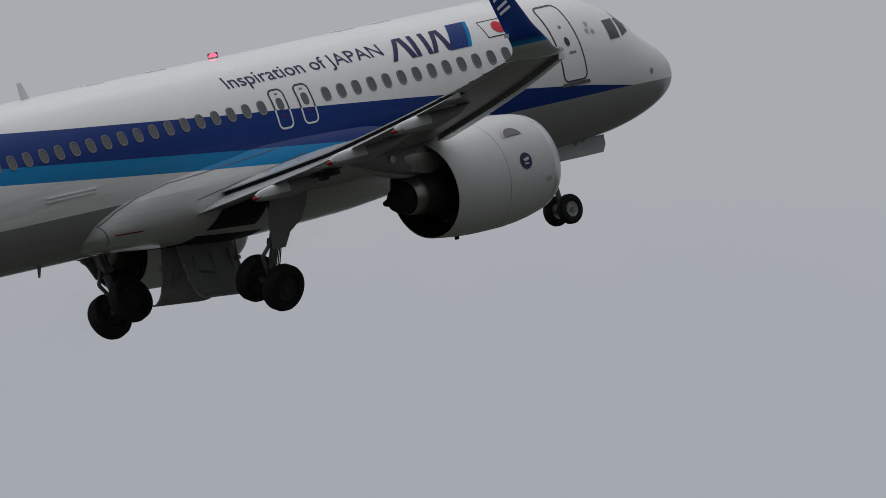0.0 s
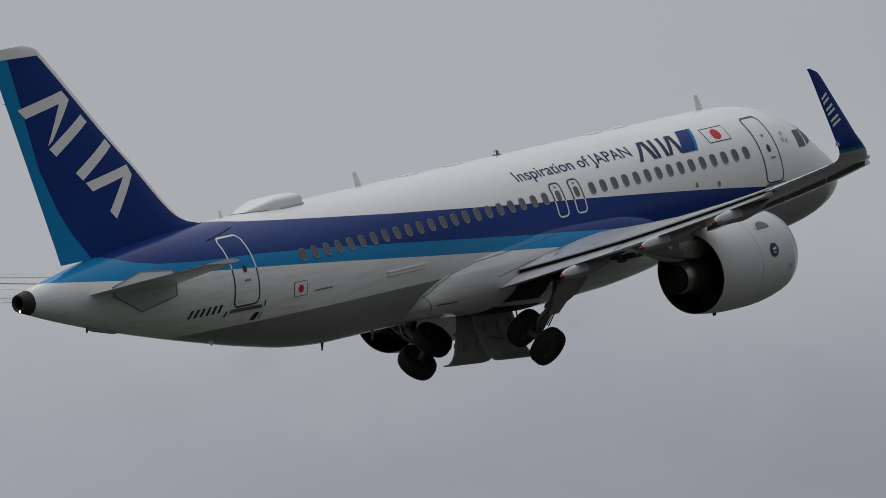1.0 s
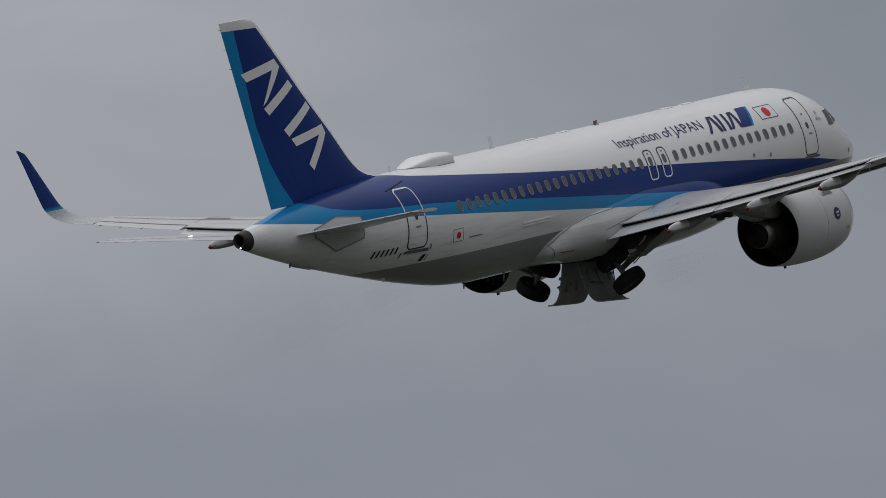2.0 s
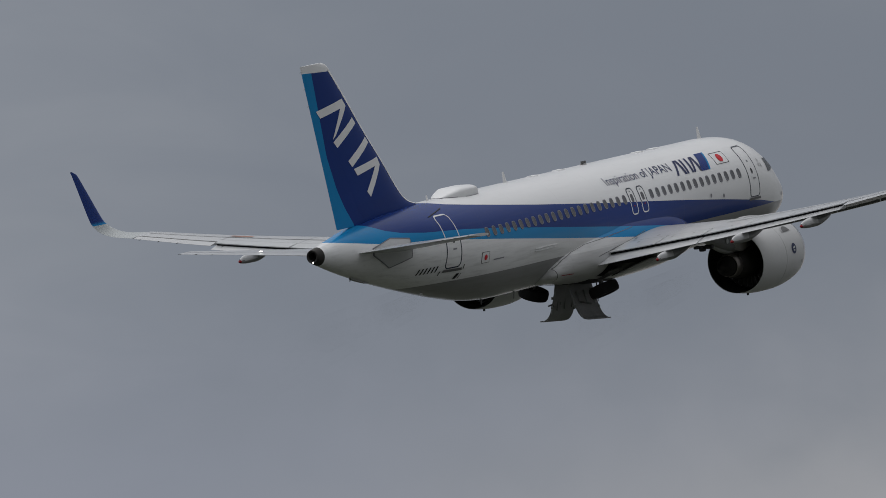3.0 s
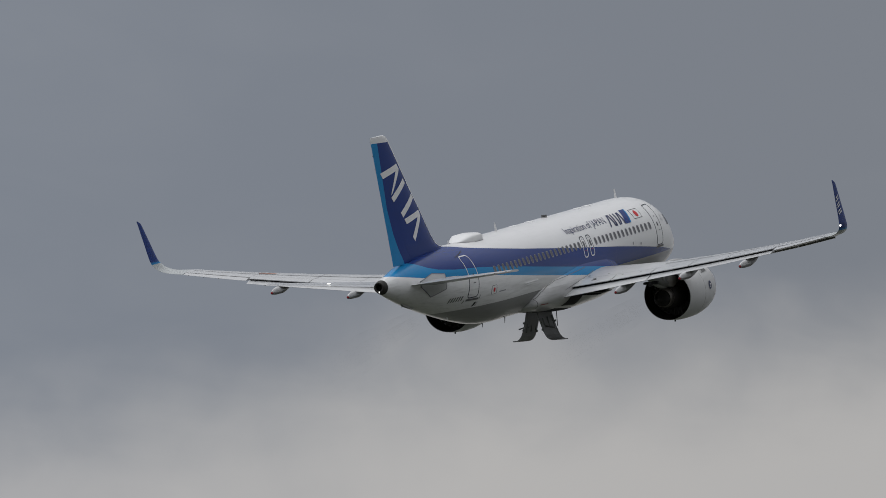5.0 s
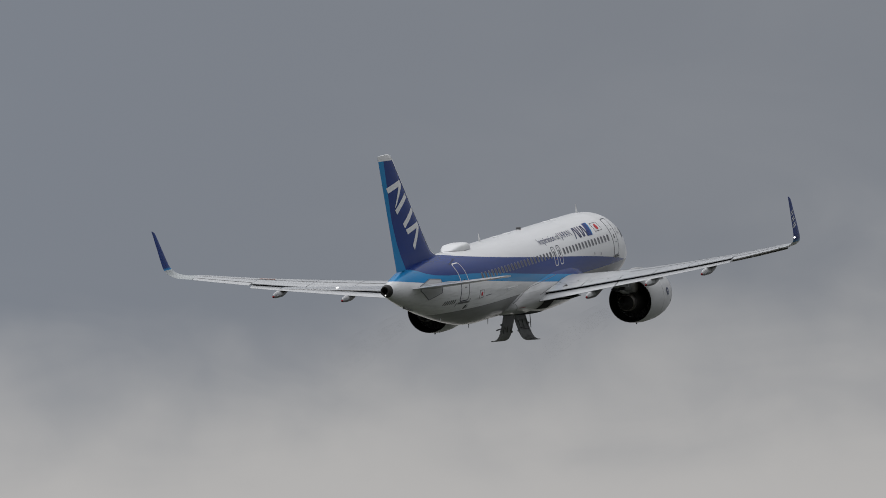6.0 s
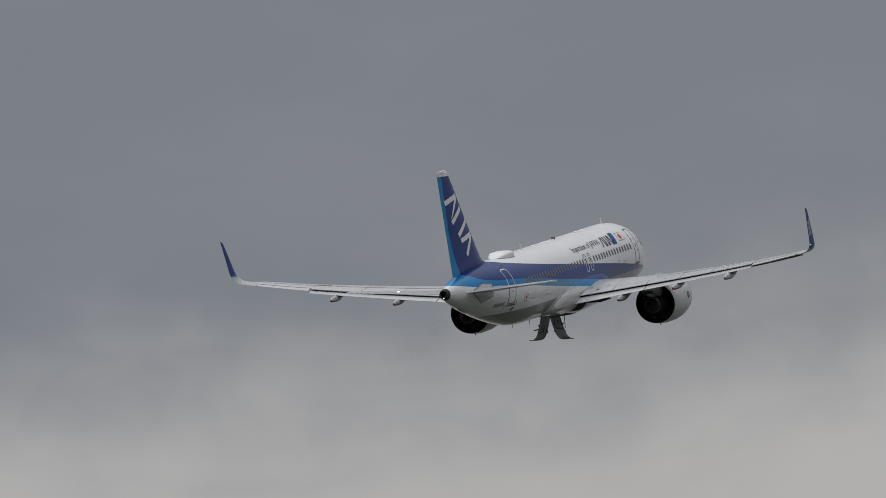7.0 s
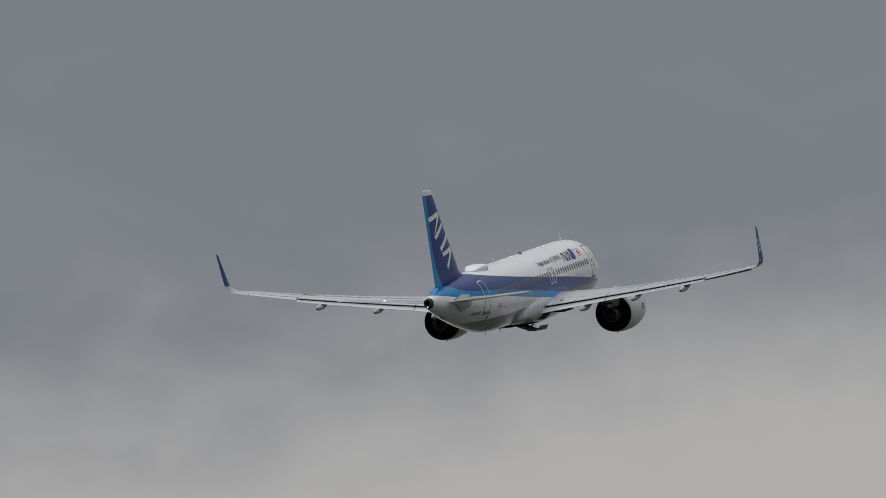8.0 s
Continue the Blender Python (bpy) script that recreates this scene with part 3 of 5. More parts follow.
    for i in range(n + 1):
        s = i / n
        yy, zz = (hermite(TIP_S, q, s) for q in (TIP_Y, TIP_Z))
        ang = math.atan2(hermite(TIP_S, TIP_Z, s + 0.01) - hermite(TIP_S, TIP_Z, s - 0.01), hermite(TIP_S, TIP_Y, s + 0.01) - hermite(TIP_S, TIP_Y, s - 0.01)) if 0 < i < n else radians(9 if i == 0 else 83)
        le = float(np.interp(s, (0, 0.17, 0.40, 1), (19.75, 20.60, 21.66, 23.20)))
        c = float(np.interp(s, (0, 0.17, 0.40, 1), (21.68, 22.02, 22.66, 23.56))) - le
        if s > 0.94:
            le, c = le + 0.25 * ((s - 0.94) / 0.06) ** 2, c - 0.22 * ((s - 0.94) / 0.06) ** 2
        nrm = Vector((0, -math.sin(ang), math.cos(ang)))
        rings.append([Vector((le + u * c, yy, zz)) + nrm * v * c for u, v in foil(0.09, 10)])
    loft(bm, [[(p.x, p.y * side, p.z) for p in r] for r in rings])
    # the navy reaches lower on the outer face
    bmesh.ops.recalc_face_normals(bm, faces=bm.faces)
    bm.normal_update()
    for face in bm.faces:
        face.material_index = int(face.normal.y * side > 0)
    part("sharklet", bm, SHARK, plane, "navy upswept wing tip with grey root")
    bm = bmesh.new()
    for u0, w in ((0.30, 0.10), (0.36, 0.10), (0.45, 0.08), (0.51, 0.08), (0.60, 0.10), (0.66, 0.10)):
        def where(p, q, out, rings=rings):
            i = min(int(q * n), n - 1)
            f = q * n - i
            lo, hi = rings[i], rings[i + 1]
            def at(r):
                k = p * 10
                j = min(int(k), 9)
                a, b = (r[10 - j], r[9 - j])
                return a.lerp(b, k - j)
            def at2(r):
                k = p * 10
                j = min(int(k), 9)
                return r[10 + j].lerp(r[11 + j], k - j)
            v = at2(lo).lerp(at2(hi), f) + Vector((0, 0.012, -0.004))
            return Vector((v.x, v.y * side, v.z))
        q = 0.98 - u0 * 0.62
        patch(bm, [(0.42, q), (0.78, q - 0.045), (0.78, q - 0.063), (0.42, q - 0.018)], where, 0.0, 3)
    part("tip_marking", bm, WHITE_M, plane, "pale bars on the wing tip")
    return wing


def sharklet_paint(name, start):
    """Navy over a fade of azure, from the given height up; pale grey below."""
    m = principled(name, NAVY, 0.3, gloss=0.12)
    n = Nodes(m.node_tree, False)
    sep = n.add("ShaderNodeSeparateXYZ")
    n.put(sep.inputs[0], n.add("ShaderNodeTexCoord").outputs["Object"])
    rise = n.math("SUBTRACT", sep.outputs[2], start)
    c = n.mix(n.smooth(rise, 0.0, 0.16), (*AZURE, 1), (*NAVY, 1))
    c = n.mix(n.math("LESS_THAN", rise, 0.0), c, (0.43, 0.45, 0.45, 1))
    n.put(next(k for k in m.node_tree.nodes if k.type == "VECT_MATH").inputs[0], c)
    return m


SHARK = [sharklet_paint("sharklet_inner_paint", 1.46), sharklet_paint("sharklet_outer_paint", 1.16)]
for s in (1, -1):
    build_wing(s)


FIN_Z = [1.5, 2.05, 2.2, 2.45, 2.76, 3.15, 3.95, 5.15, 6.47, 7.64, 7.86, 7.97]
FIN_LE = [28.4, 29.05, 29.62, 30.10, 30.45, 30.80, 31.48, 32.58, 33.70, 34.72, 34.94, 35.3]
FIN_TE = [35.3, 35.43, 35.46, 35.52, 35.60, 35.69, 35.89, 36.19, 36.52, 36.81, 36.87, 36.9]


def fin_at(z):
    return hermite(FIN_Z, FIN_LE, z), float(np.interp(z, FIN_Z, FIN_TE))


def fin_half(x, z):
    """Half thickness of the fin at a place."""
    le, te = fin_at(z)
    u = min(max((x - le) / (te - le), 0.0), 1.0)
    t = 0.10 if z > 2.6 else 0.10 * (0.55 + 0.45 * (z - 1.5) / 1.1)
    return (te - le) * 5 * t * (0.2969 * math.sqrt(u) - 0.126 * u - 0.3516 * u**2 + 0.2843 * u**3 - 0.1015 * u**4)


def on_fin(side):
    def where(x, z, out):
        return Vector((x, (fin_half(x, z) + out) * side, z))
    return where


def fin_paint():
    m = principled("fin_paint", NAVY, 0.25, gloss=0.08, patchy=0.04)
    n = Nodes(m.node_tree, False)
    sep = n.add("ShaderNodeSeparateXYZ")
    n.put(sep.inputs[0], n.add("ShaderNodeTexCoord").outputs["Object"])
    x, y, z = sep.outputs
    edge = n.curve(z, [(0, 33.2), (1.83, 34.18), (2.48, 34.73), (3.2, 35.15), (4.49, 35.64), (7.74, 36.21), (8.5, 36.3)], 30, 40)
    c = n.mix(n.math("GREATER_THAN", x, edge), (*NAVY, 1), (*AZURE, 1))
    cap = n.math("ADD", 7.62, n.math("MULTIPLY", n.math("SUBTRACT", x, 35.0), 0.04))
    c = n.mix(n.math("GREATER_THAN", z, cap), c, (*WHITE, 1))
    n.put(next(k for k in m.node_tree.nodes if k.type == "VECT_MATH").inputs[0], c)
    return m


FIN_PAINT = fin_paint()


def build_fin():
    def ring(z, lo, hi, k=16):
        le, te = fin_at(z)
        xs = [lo + (hi - lo) * 0.5 * (1 - math.cos(math.pi * i / k)) for i in range(k + 1)]
        up = [(le + u * (te - le), fin_half(le + u * (te - le), z), z) for u in reversed(xs)]
        dn = [(le + u * (te - le), -fin_half(le + u * (te - le), z), z) for u in (xs[1:] if lo == 0 else xs)]
        return up + dn
    zs = list(np.linspace(1.5, 3.2, 16)) + list(np.linspace(3.5, 7.64, 20)) + [7.74, 7.82, 7.88, 7.93, 7.97]
    bm = bmesh.new()
    loft(bm, [ring(z, 0.0, 0.70) for z in zs])
    fin = part("fin", bm, FIN_PAINT, plane, "navy tail fin with white cap and pale plain shapes")
    bm = bmesh.new()
    loft(bm, [ring(z, 0.7008, 1.0, 8) for z in zs if z > 1.7])
    part("rudder", bm, FIN_PAINT, fin, "navy and azure rudder")
    # bare leading edge wrapped over the navy skin
    bm = bmesh.new()
    rings = []
    for z in [q for q in zs if 2.05 < q < 7.8]:
        le, te = fin_at(z)
        k = 6
        xs = [(0.24 / (te - le)) * (i / k) ** 1.6 for i in range(k + 1)]
        rings.append([(le + u * (te - le) - (0.03 if u == 0 else 0), fin_half(le + u * (te - le), z) + 0.006, z) for u in reversed(xs)] + [(le + u * (te - le), -fin_half(le + u * (te - le), z) - 0.006, z) for u in xs[1:]])
    loft(bm, rings, caps=(False, False), closed=False)
    part("leading_edge", bm, WHITE_M, fin, "white fin leading edge")
    # pale plain shapes in place of the emblem
    bars = [((36.11, 6.22), (34.22, 6.52), (34.14, 6.22), (35.86, 5.94)), ((34.22, 6.52), (33.98, 6.23), (34.94, 5.20), (35.15, 5.08)),
            ((35.13, 4.98), (33.61, 5.76), (33.40, 5.52), (34.90, 4.74)), ((34.25, 4.18), (32.76, 4.95), (32.56, 4.72), (34.01, 3.93)),
            ((33.92, 3.85), (32.05, 4.12), (31.98, 3.86), (33.70, 3.58)), ((32.05, 4.12), (31.92, 3.81), (32.92, 2.69), (33.14, 2.93))]
    for s in (1, -1):
        for b in bars:
            bm = bmesh.new()
            patch(bm, b, on_fin(s), 0.012, 5)
            part("emblem_bar", bm, WHITE_M, fin)
    for z in (7.75, 7.1, 6.45):
        te = fin_at(z)[1]
        bm = bmesh.new()
        rod(bm, (te - 0.02, 0, z), (te + 0.13, 0, z + 0.01), 0.012, 0.006, 6)
        part("static_wick", bm, BLACK, fin)
    return fin


build_fin()


def build_stabilizer(side):
    def sec(y):
        u = (y - 0.3) / 5.9
        le = 31.45 + 3.62 * u
        te = 35.08 + 1.42 * u
        return le, te, 0.66 + 0.60 * u
    def ring(y, lo, hi, k=12, shrink=1.0):
        le, te, z = sec(y)
        c = te - le
        inc = radians(-3.5)
        out = []
        for u, v in foil(0.078 * shrink, k, lo, hi):
            px, pz = (u - 0.55) * c, v * c
            out.append((le + 0.55 * c + px * math.cos(inc) + pz * math.sin(inc), y * side, z - px * math.sin(inc) + pz * math.cos(inc)))
        return out
    bm = bmesh.new()
    ys = list(np.linspace(0.3, 6.1, 18)) + [6.2]
    loft(bm, [ring(y, 0.0, 0.70) for y in ys])
    st = part("stabilizer", bm, WING_GREY, plane, "pale grey horizontal stabilizer")
    bm = bmesh.new()
    loft(bm, [ring(y, 0.708, 1.0, 8) for y in ys if y > 0.6])
    part("elevator", bm, WING_GREY, st)
    # bare metal nose wrapped round the leading edge
    bm = bmesh.new()
    rings = []
    for y in ys[2:]:
        r = ring(y, 0.0, 0.075, 5, 1.06)
        rings.append([(p[0] - 0.012, p[1], p[2]) for p in r])
    loft(bm, rings, caps=(False, False), closed=False)
    part("leading_edge", bm, BARE, st, "bare metal leading edge")
    bm = bmesh.new()
    rings = []
    for y in ys[3:]:
        rings.append([(p[0], p[1], p[2] + 0.008) for p in ring(y, 0.695, 0.713, 2)[:3]])
    loft(bm, rings, caps=(False, False), closed=False)
    part("hinge_line", bm, SURROUND, st)
    for y in (6.12, 5.5, 4.9):
        le, te, z = sec(y)
        bm = bmesh.new()
        rod(bm, (te - 0.03, y * side, z + 0.05), (te + 0.14, y * side, z + 0.055), 0.012, 0.006, 6)
        part("static_wick", bm, BLACK, st)
    bm = bmesh.new()
    def where(x, z, out):
        return on_hull(x, z, out, side)
    patch(bm, [(32.2, 0.30), (33.4, 0.06), (33.3, 1.13), (32.2, 1.0)], where, 0.03, 8)
    patch(bm, [(33.4, 0.06), (34.4, 0.62), (34.4, 0.88), (33.3, 1.13)], where, 0.03, 8)
    plate = part("sealing_plate", bm, WING_GREY, st, "grey sealing plate at the stabilizer root")
    bm = bmesh.new()
    corners = [(32.2, 1.0), (32.2, 0.30), (33.4, 0.06), (34.4, 0.62), (34.4, 0.88), (33.3, 1.13)]
    path = []
    for a, b in zip(corners, corners[1:] + corners[:1]):
        path += [(a[0] + (b[0] - a[0]) * k / 8, a[1] + (b[1] - a[1]) * k / 8) for k in range(8)]
    band(bm, path, 0.03, where, 0.042)
    part("plate_seam", bm, SURROUND, plate)


for s in (1, -1):
    build_stabilizer(s)


# ---- engines ----
def build_engine(side):
    at = (11.05, 5.75 * side, -1.99)
    tilt = 2.5

    def droop(a, x, r):
        # a flatter underside
        return r * (1 - 0.03 * max(0, -math.cos(a)) ** 4)
    bm = bmesh.new()
    outer = [(0.30, 1.0), (0.12, 1.03), (0.03, 1.08), (0.0, 1.13), (0.03, 1.18), (0.14, 1.235), (0.34, 1.285)]
    lathe(bm, outer + [(0.34, 1.2), (0.3, 1.05)], at, tilt, 56, droop, close=True)
    engine = part("engine", bm, BARE, plane, "bare metal intake lip of a turbofan engine")
    bm = bmesh.new()
    cowl = [(0.345, 1.285), (0.7, 1.345), (1.1, 1.385), (1.55, 1.40), (2.0, 1.385)]
    lathe(bm, cowl + [(2.0, 1.28), (0.345, 1.19)], at, tilt, 56, droop, close=True)
    fan_cowl = part("fan_cowl", bm, NACELLE_GREY, engine, "pale grey fan cowl")
    bm = bmesh.new()
    rear = [(2.012, 1.384), (2.5, 1.36), (2.95, 1.315), (3.35, 1.255), (3.66, 1.20), (3.665, 1.185), (3.3, 1.15), (2.6, 1.13), (2.012, 1.12)]
    lathe(bm, rear, at, tilt, 56, droop, close=True)
    part("thrust_reverser_cowl", bm, NACELLE_GREY, engine, "pale grey rear cowl")
    bm = bmesh.new()
    lathe(bm, [(2.62, 1.125), (3.3, 1.146), (3.645, 1.181), (3.645, 1.172), (3.3, 1.135), (2.62, 1.11)], at, tilt, 56, droop, close=True)
    part("nozzle_liner", bm, DARK, engine, "dark fan nozzle liner")
    # fan disc and spinner in the intake, guide vanes in the nozzle
    bm = bmesh.new()
    lathe(bm, [(0.55, 0.02), (0.75, 0.2), (1.0, 0.34), (1.05, 1.02), (1.12, 1.02)], at, tilt, 40)
    part("fan", bm, DARK, engine, "dark fan disc")
    bm = bmesh.new()
    rot = Matrix.Rotation(radians(tilt), 3, "Y")
    vs = []
    for da in (-0.018, 0.018):
        vs.append([bm.verts.new((x, r * math.sin(da + (x - 2.35) * 0.5), r * math.cos(da + (x - 2.35) * 0.5))) for r, x in ((0.62, 2.35), (1.115, 2.35), (1.115, 2.62), (0.62, 2.62))])
    bm.faces.new(vs[0])
    bm.faces.new(list(reversed(vs[1])))
    for k in range(4):
        bm.faces.new((vs[0][k], vs[0][(k + 1) % 4], vs[1][(k + 1) % 4], vs[1][k]))
    vane = part("guide_vane", bm, GEAR, engine, smooth=False)
    seat = Matrix.Translation(at) @ rot.to_4x4()
    vane.matrix_basis = seat
    for i in range(1, 30):
        repeat(vane, seat @ Matrix.Rotation(2 * math.pi * i / 30, 4, "X"))
    bm = bmesh.new()
    lathe(bm, [(1.9, 0.1), (2.0, 0.66), (2.7, 0.69), (3.3, 0.64), (3.75, 0.55), (3.98, 0.49), (3.985, 0.36), (3.6, 0.26)], at, tilt, 44)
    core = part("core_cowl", bm, DARK, engine, "sooty core cowl")
    bm = bmesh.new()
    lathe(bm, [(3.96, 0.485), (4.02, 0.49), (4.22, 0.455), (4.34, 0.43), (4.345, 0.41), (4.0, 0.39)], at, tilt, 44, close=True)
    part("core_nozzle", bm, STEEL, core, "heat-stained core nozzle ring")
    bm = bmesh.new()
    lathe(bm, [(3.9, 0.34), (4.33, 0.385), (4.58, 0.35), (4.74, 0.26), (4.82, 0.15), (4.95, 0.10), (5.08, 0.06), (5.12, 0.01)], at, tilt, 30)
    part("exhaust_plug", bm, SOOT, core, "black pointed exhaust plug")
    # a black disc across the duct takes the place of its inner shade
    bm = bmesh.new()
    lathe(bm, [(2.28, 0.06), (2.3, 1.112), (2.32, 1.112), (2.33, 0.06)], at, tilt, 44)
    part("duct_shade", bm, BLACK, engine, "black disc standing for the shade deep in the bypass duct")
    # pylon between nacelle and wing
    bm = bmesh.new()
    rings = []
    X = [11.9, 12.6, 13.6, 14.4, 15.2, 16.0, 17.0]
    W = [0.05, 0.16, 0.21, 0.22, 0.22, 0.17, 0.04]
    T = [-0.66, -0.53, -0.45, -0.50, -0.62, -0.72, -0.86]
    B = [-0.85, -1.0, -1.35, -1.62, -1.72, -1.55, -1.1]
    for x in np.linspace(11.9, 17.0, 26):
        w, t, b = (hermite(X, q, x) for q in (W, T, B))
        rings.append([(x, 5.75 * side + w * math.copysign(abs(math.sin(a)) ** 0.5, math.sin(a)), (t + b) / 2 + (t - b) / 2 * math.copysign(abs(math.cos(a)) ** 0.7, math.cos(a))) for a in (2 * math.pi * i / 24 for i in range(24))])
    loft(bm, rings)
    part("pylon", bm, UNDER_GREY, engine, "grey engine pylon")
    # heat shield under the pylon
    bm = bmesh.new()
    rings = []
    for x, w, t, b in ((13.7, 0.30, -1.0, -1.72), (14.4, 0.40, -0.95, -1.76), (15.0, 0.42, -0.90, -1.70), (15.6, 0.38, -0.88, -1.58), (16.3, 0.28, -0.86, -1.38), (16.9, 0.16, -0.86, -1.16), (17.3, 0.04, -0.88, -0.98)):
        rings.append([(x, 5.75 * side + w * math.copysign(abs(math.sin(a)) ** 0.6, math.sin(a)), (t + b) / 2 + (t - b) / 2 * math.copysign(abs(math.cos(a)) ** 0.6, math.cos(a))) for a in (2 * math.pi * i / 24 for i in range(24))])
    loft(bm, rings)
    shield = part("heat_shield", bm, SHADE_GREY, engine, "grey aft fairing under the pylon")
    # bare, heat-stained plates over the core on either flank of the shield
    for sgn in (1, -1):
        bm = bmesh.new()
        rings = []
        for x, w, t, b in ((14.45, 0.43, -1.22, -1.72), (14.9, 0.45, -1.16, -1.68), (15.3, 0.43, -1.14, -1.58), (15.55, 0.40, -1.16, -1.44)):
            rings.append([(x, 5.75 * side + sgn * (w + 0.012 - 0.10 * k * k), t + (b - t) * k) for k in (0.0, 0.25, 0.5, 0.75, 1.0)])
        loft(bm, rings, caps=(False, False), closed=False)
        part("stained_plate", bm, STAINED, shield, "heat-stained metal plate")
    bm = bmesh.new()
    lathe(bm, [(0, 0.10), (0.02, 0.10), (0.022, 0.06)], (15.9, 5.75 * side, -1.18), n=16)
    bmesh.ops.rotate(bm, cent=(15.9, 5.75 * side, -1.18), verts=bm.verts, matrix=Matrix.Rotation(radians(90 * side), 3, "Z"))
    bmesh.ops.translate(bm, verts=bm.verts, vec=(0, 0.345 * side, 0))
    part("access_port", bm, TRACK_GREY, shield, "round pale access port")

    def on_cowl(x, a, out):
        r = hermite([p[0] for p in cowl], [p[1] for p in cowl], x) + out
        return Vector(at) + rot @ Vector((x, r * math.sin(a) * side, r * math.cos(a)))
    bm = bmesh.new()
    c = on_cowl(1.5, 1.5, 0.0)
    ring = [on_cowl(1.38 + 0.20 * math.cos(t), 1.46 + 0.15 * math.sin(t), 0.012) for t in (2 * math.pi * i / 24 for i in range(24))]
    ctr = bm.verts.new(on_cowl(1.38, 1.46, 0.02))
    vs = [bm.verts.new(p) for p in ring]
    for i in range(24):
        bm.faces.new((vs[i], vs[(i + 1) % 24], ctr))
    badge = part("engine_badge", bm, BADGE, engine, "round dark blue badge")
    bm = bmesh.new()
    patch(bm, [(1.28, 1.40), (1.48, 1.42), (1.44, 1.47), (1.28, 1.45)], on_cowl, 0.024, 3)
    patch(bm, [(1.32, 1.50), (1.46, 1.49), (1.46, 1.52), (1.32, 1.53)], on_cowl, 0.024, 3)
    part("badge_bar", bm, NACELLE_GREY, badge, "pale bars across the badge")
    # oval vent high on the cowl
    def half_disc(wide, tall, out):
        bm = bmesh.new()
        hub = bm.verts.new(on_cowl(1.38, 0.93 - tall * 0.4, out + 0.004))
        arc = [bm.verts.new(on_cowl(1.38 + wide * math.cos(t), 0.94 - tall * math.sin(t), out)) for t in (math.pi * i / 14 for i in range(15))]
        for i in range(15):
            bm.faces.new((arc[i], arc[(i + 1) % 15], hub))
        return bm
    vent = part("vent", half_disc(0.34, 0.225, 0.016), NACELLE_GREY, fan_cowl, "grey raised vent scoop")
    part("vent_opening", half_disc(0.28, 0.175, 0.026), GEAR, vent, "dark half-round vent opening")
    bm = bmesh.new()
    patch(bm, [(0.5, 1.86), (0.7, 1.86), (0.7, 1.95), (0.5, 1.95)], on_cowl, 0.01, 2)
    part("warning_label", bm, UNDER_GREY, fan_cowl)
    # latch fins below the nozzle
    for x in (2.95,):
        bm = bmesh.new()
        p = Vector(at) + rot @ Vector((x, 0, -1.30))
        slab(bm, p - Vector((0.07, 0.02, 0.05)), p + Vector((0.07, 0.02, 0.04)), 0.02)
        part("latch", bm, BLACK, engine)
    return engine


for s in (1, -1):
    build_engine(s)


# a small glowing white spot on the upper side of the port stabilizer
bm = bmesh.new()
bmesh.ops.create_icosphere(bm, subdivisions=2, radius=0.045, matrix=Matrix.Translation((35.10, -3.45, 1.11)) @ Matrix.Diagonal((0.6, 2.0, 0.35, 1)))
part("stabilizer_spot", bm, WHITE_GLOW, plane, "small glowing white spot on the stabilizer")


# ---- landing gear ----
def build_wheel(parent, x, y, z, r, w, rim):
    bm = bmesh.new()
    prof = [(-w / 2 * 0.55, r * 0.52), (-w / 2 * 0.92, r * 0.62), (-w / 2, r * 0.80), (-w / 2 * 0.86, r * 0.94), (-w / 2 * 0.45, r), (w / 2 * 0.45, r), (w / 2 * 0.86, r * 0.94), (w / 2, r * 0.80), (w / 2 * 0.92, r * 0.62), (w / 2 * 0.55, r * 0.52)]
    lathe(bm, prof, n=40)
    bmesh.ops.rotate(bm, verts=bm.verts, matrix=Matrix.Rotation(radians(90), 3, "Z"))
    bmesh.ops.translate(bm, verts=bm.verts, vec=(x, y, z))
    part("tyre", bm, RUBBER, parent, "black rubber tyre")
    bm = bmesh.new()
    lathe(bm, [(-w / 2 * 0.72, r * 0.05), (-w / 2 * 0.80, r * 0.2), (-w / 2 * 0.62, r * 0.26), (-w / 2 * 0.6, r * 0.44), (-w / 2 * 0.78, r * 0.53), (w / 2 * 0.78, r * 0.53), (w / 2 * 0.6, r * 0.44), (w / 2 * 0.62, r * 0.26), (w / 2 * 0.80, r * 0.2), (w / 2 * 0.72, r * 0.05)], n=28)
    bmesh.ops.rotate(bm, verts=bm.verts, matrix=Matrix.Rotation(radians(90), 3, "Z"))
    bmesh.ops.translate(bm, verts=bm.verts, vec=(x, y, z))
    part("rim", bm, rim, parent, "worn metal wheel rim")


MAIN_HINGE = (17.45, 3.65, -1.31)
MAIN_LEGS, KEEL_DOORS = {}, {}


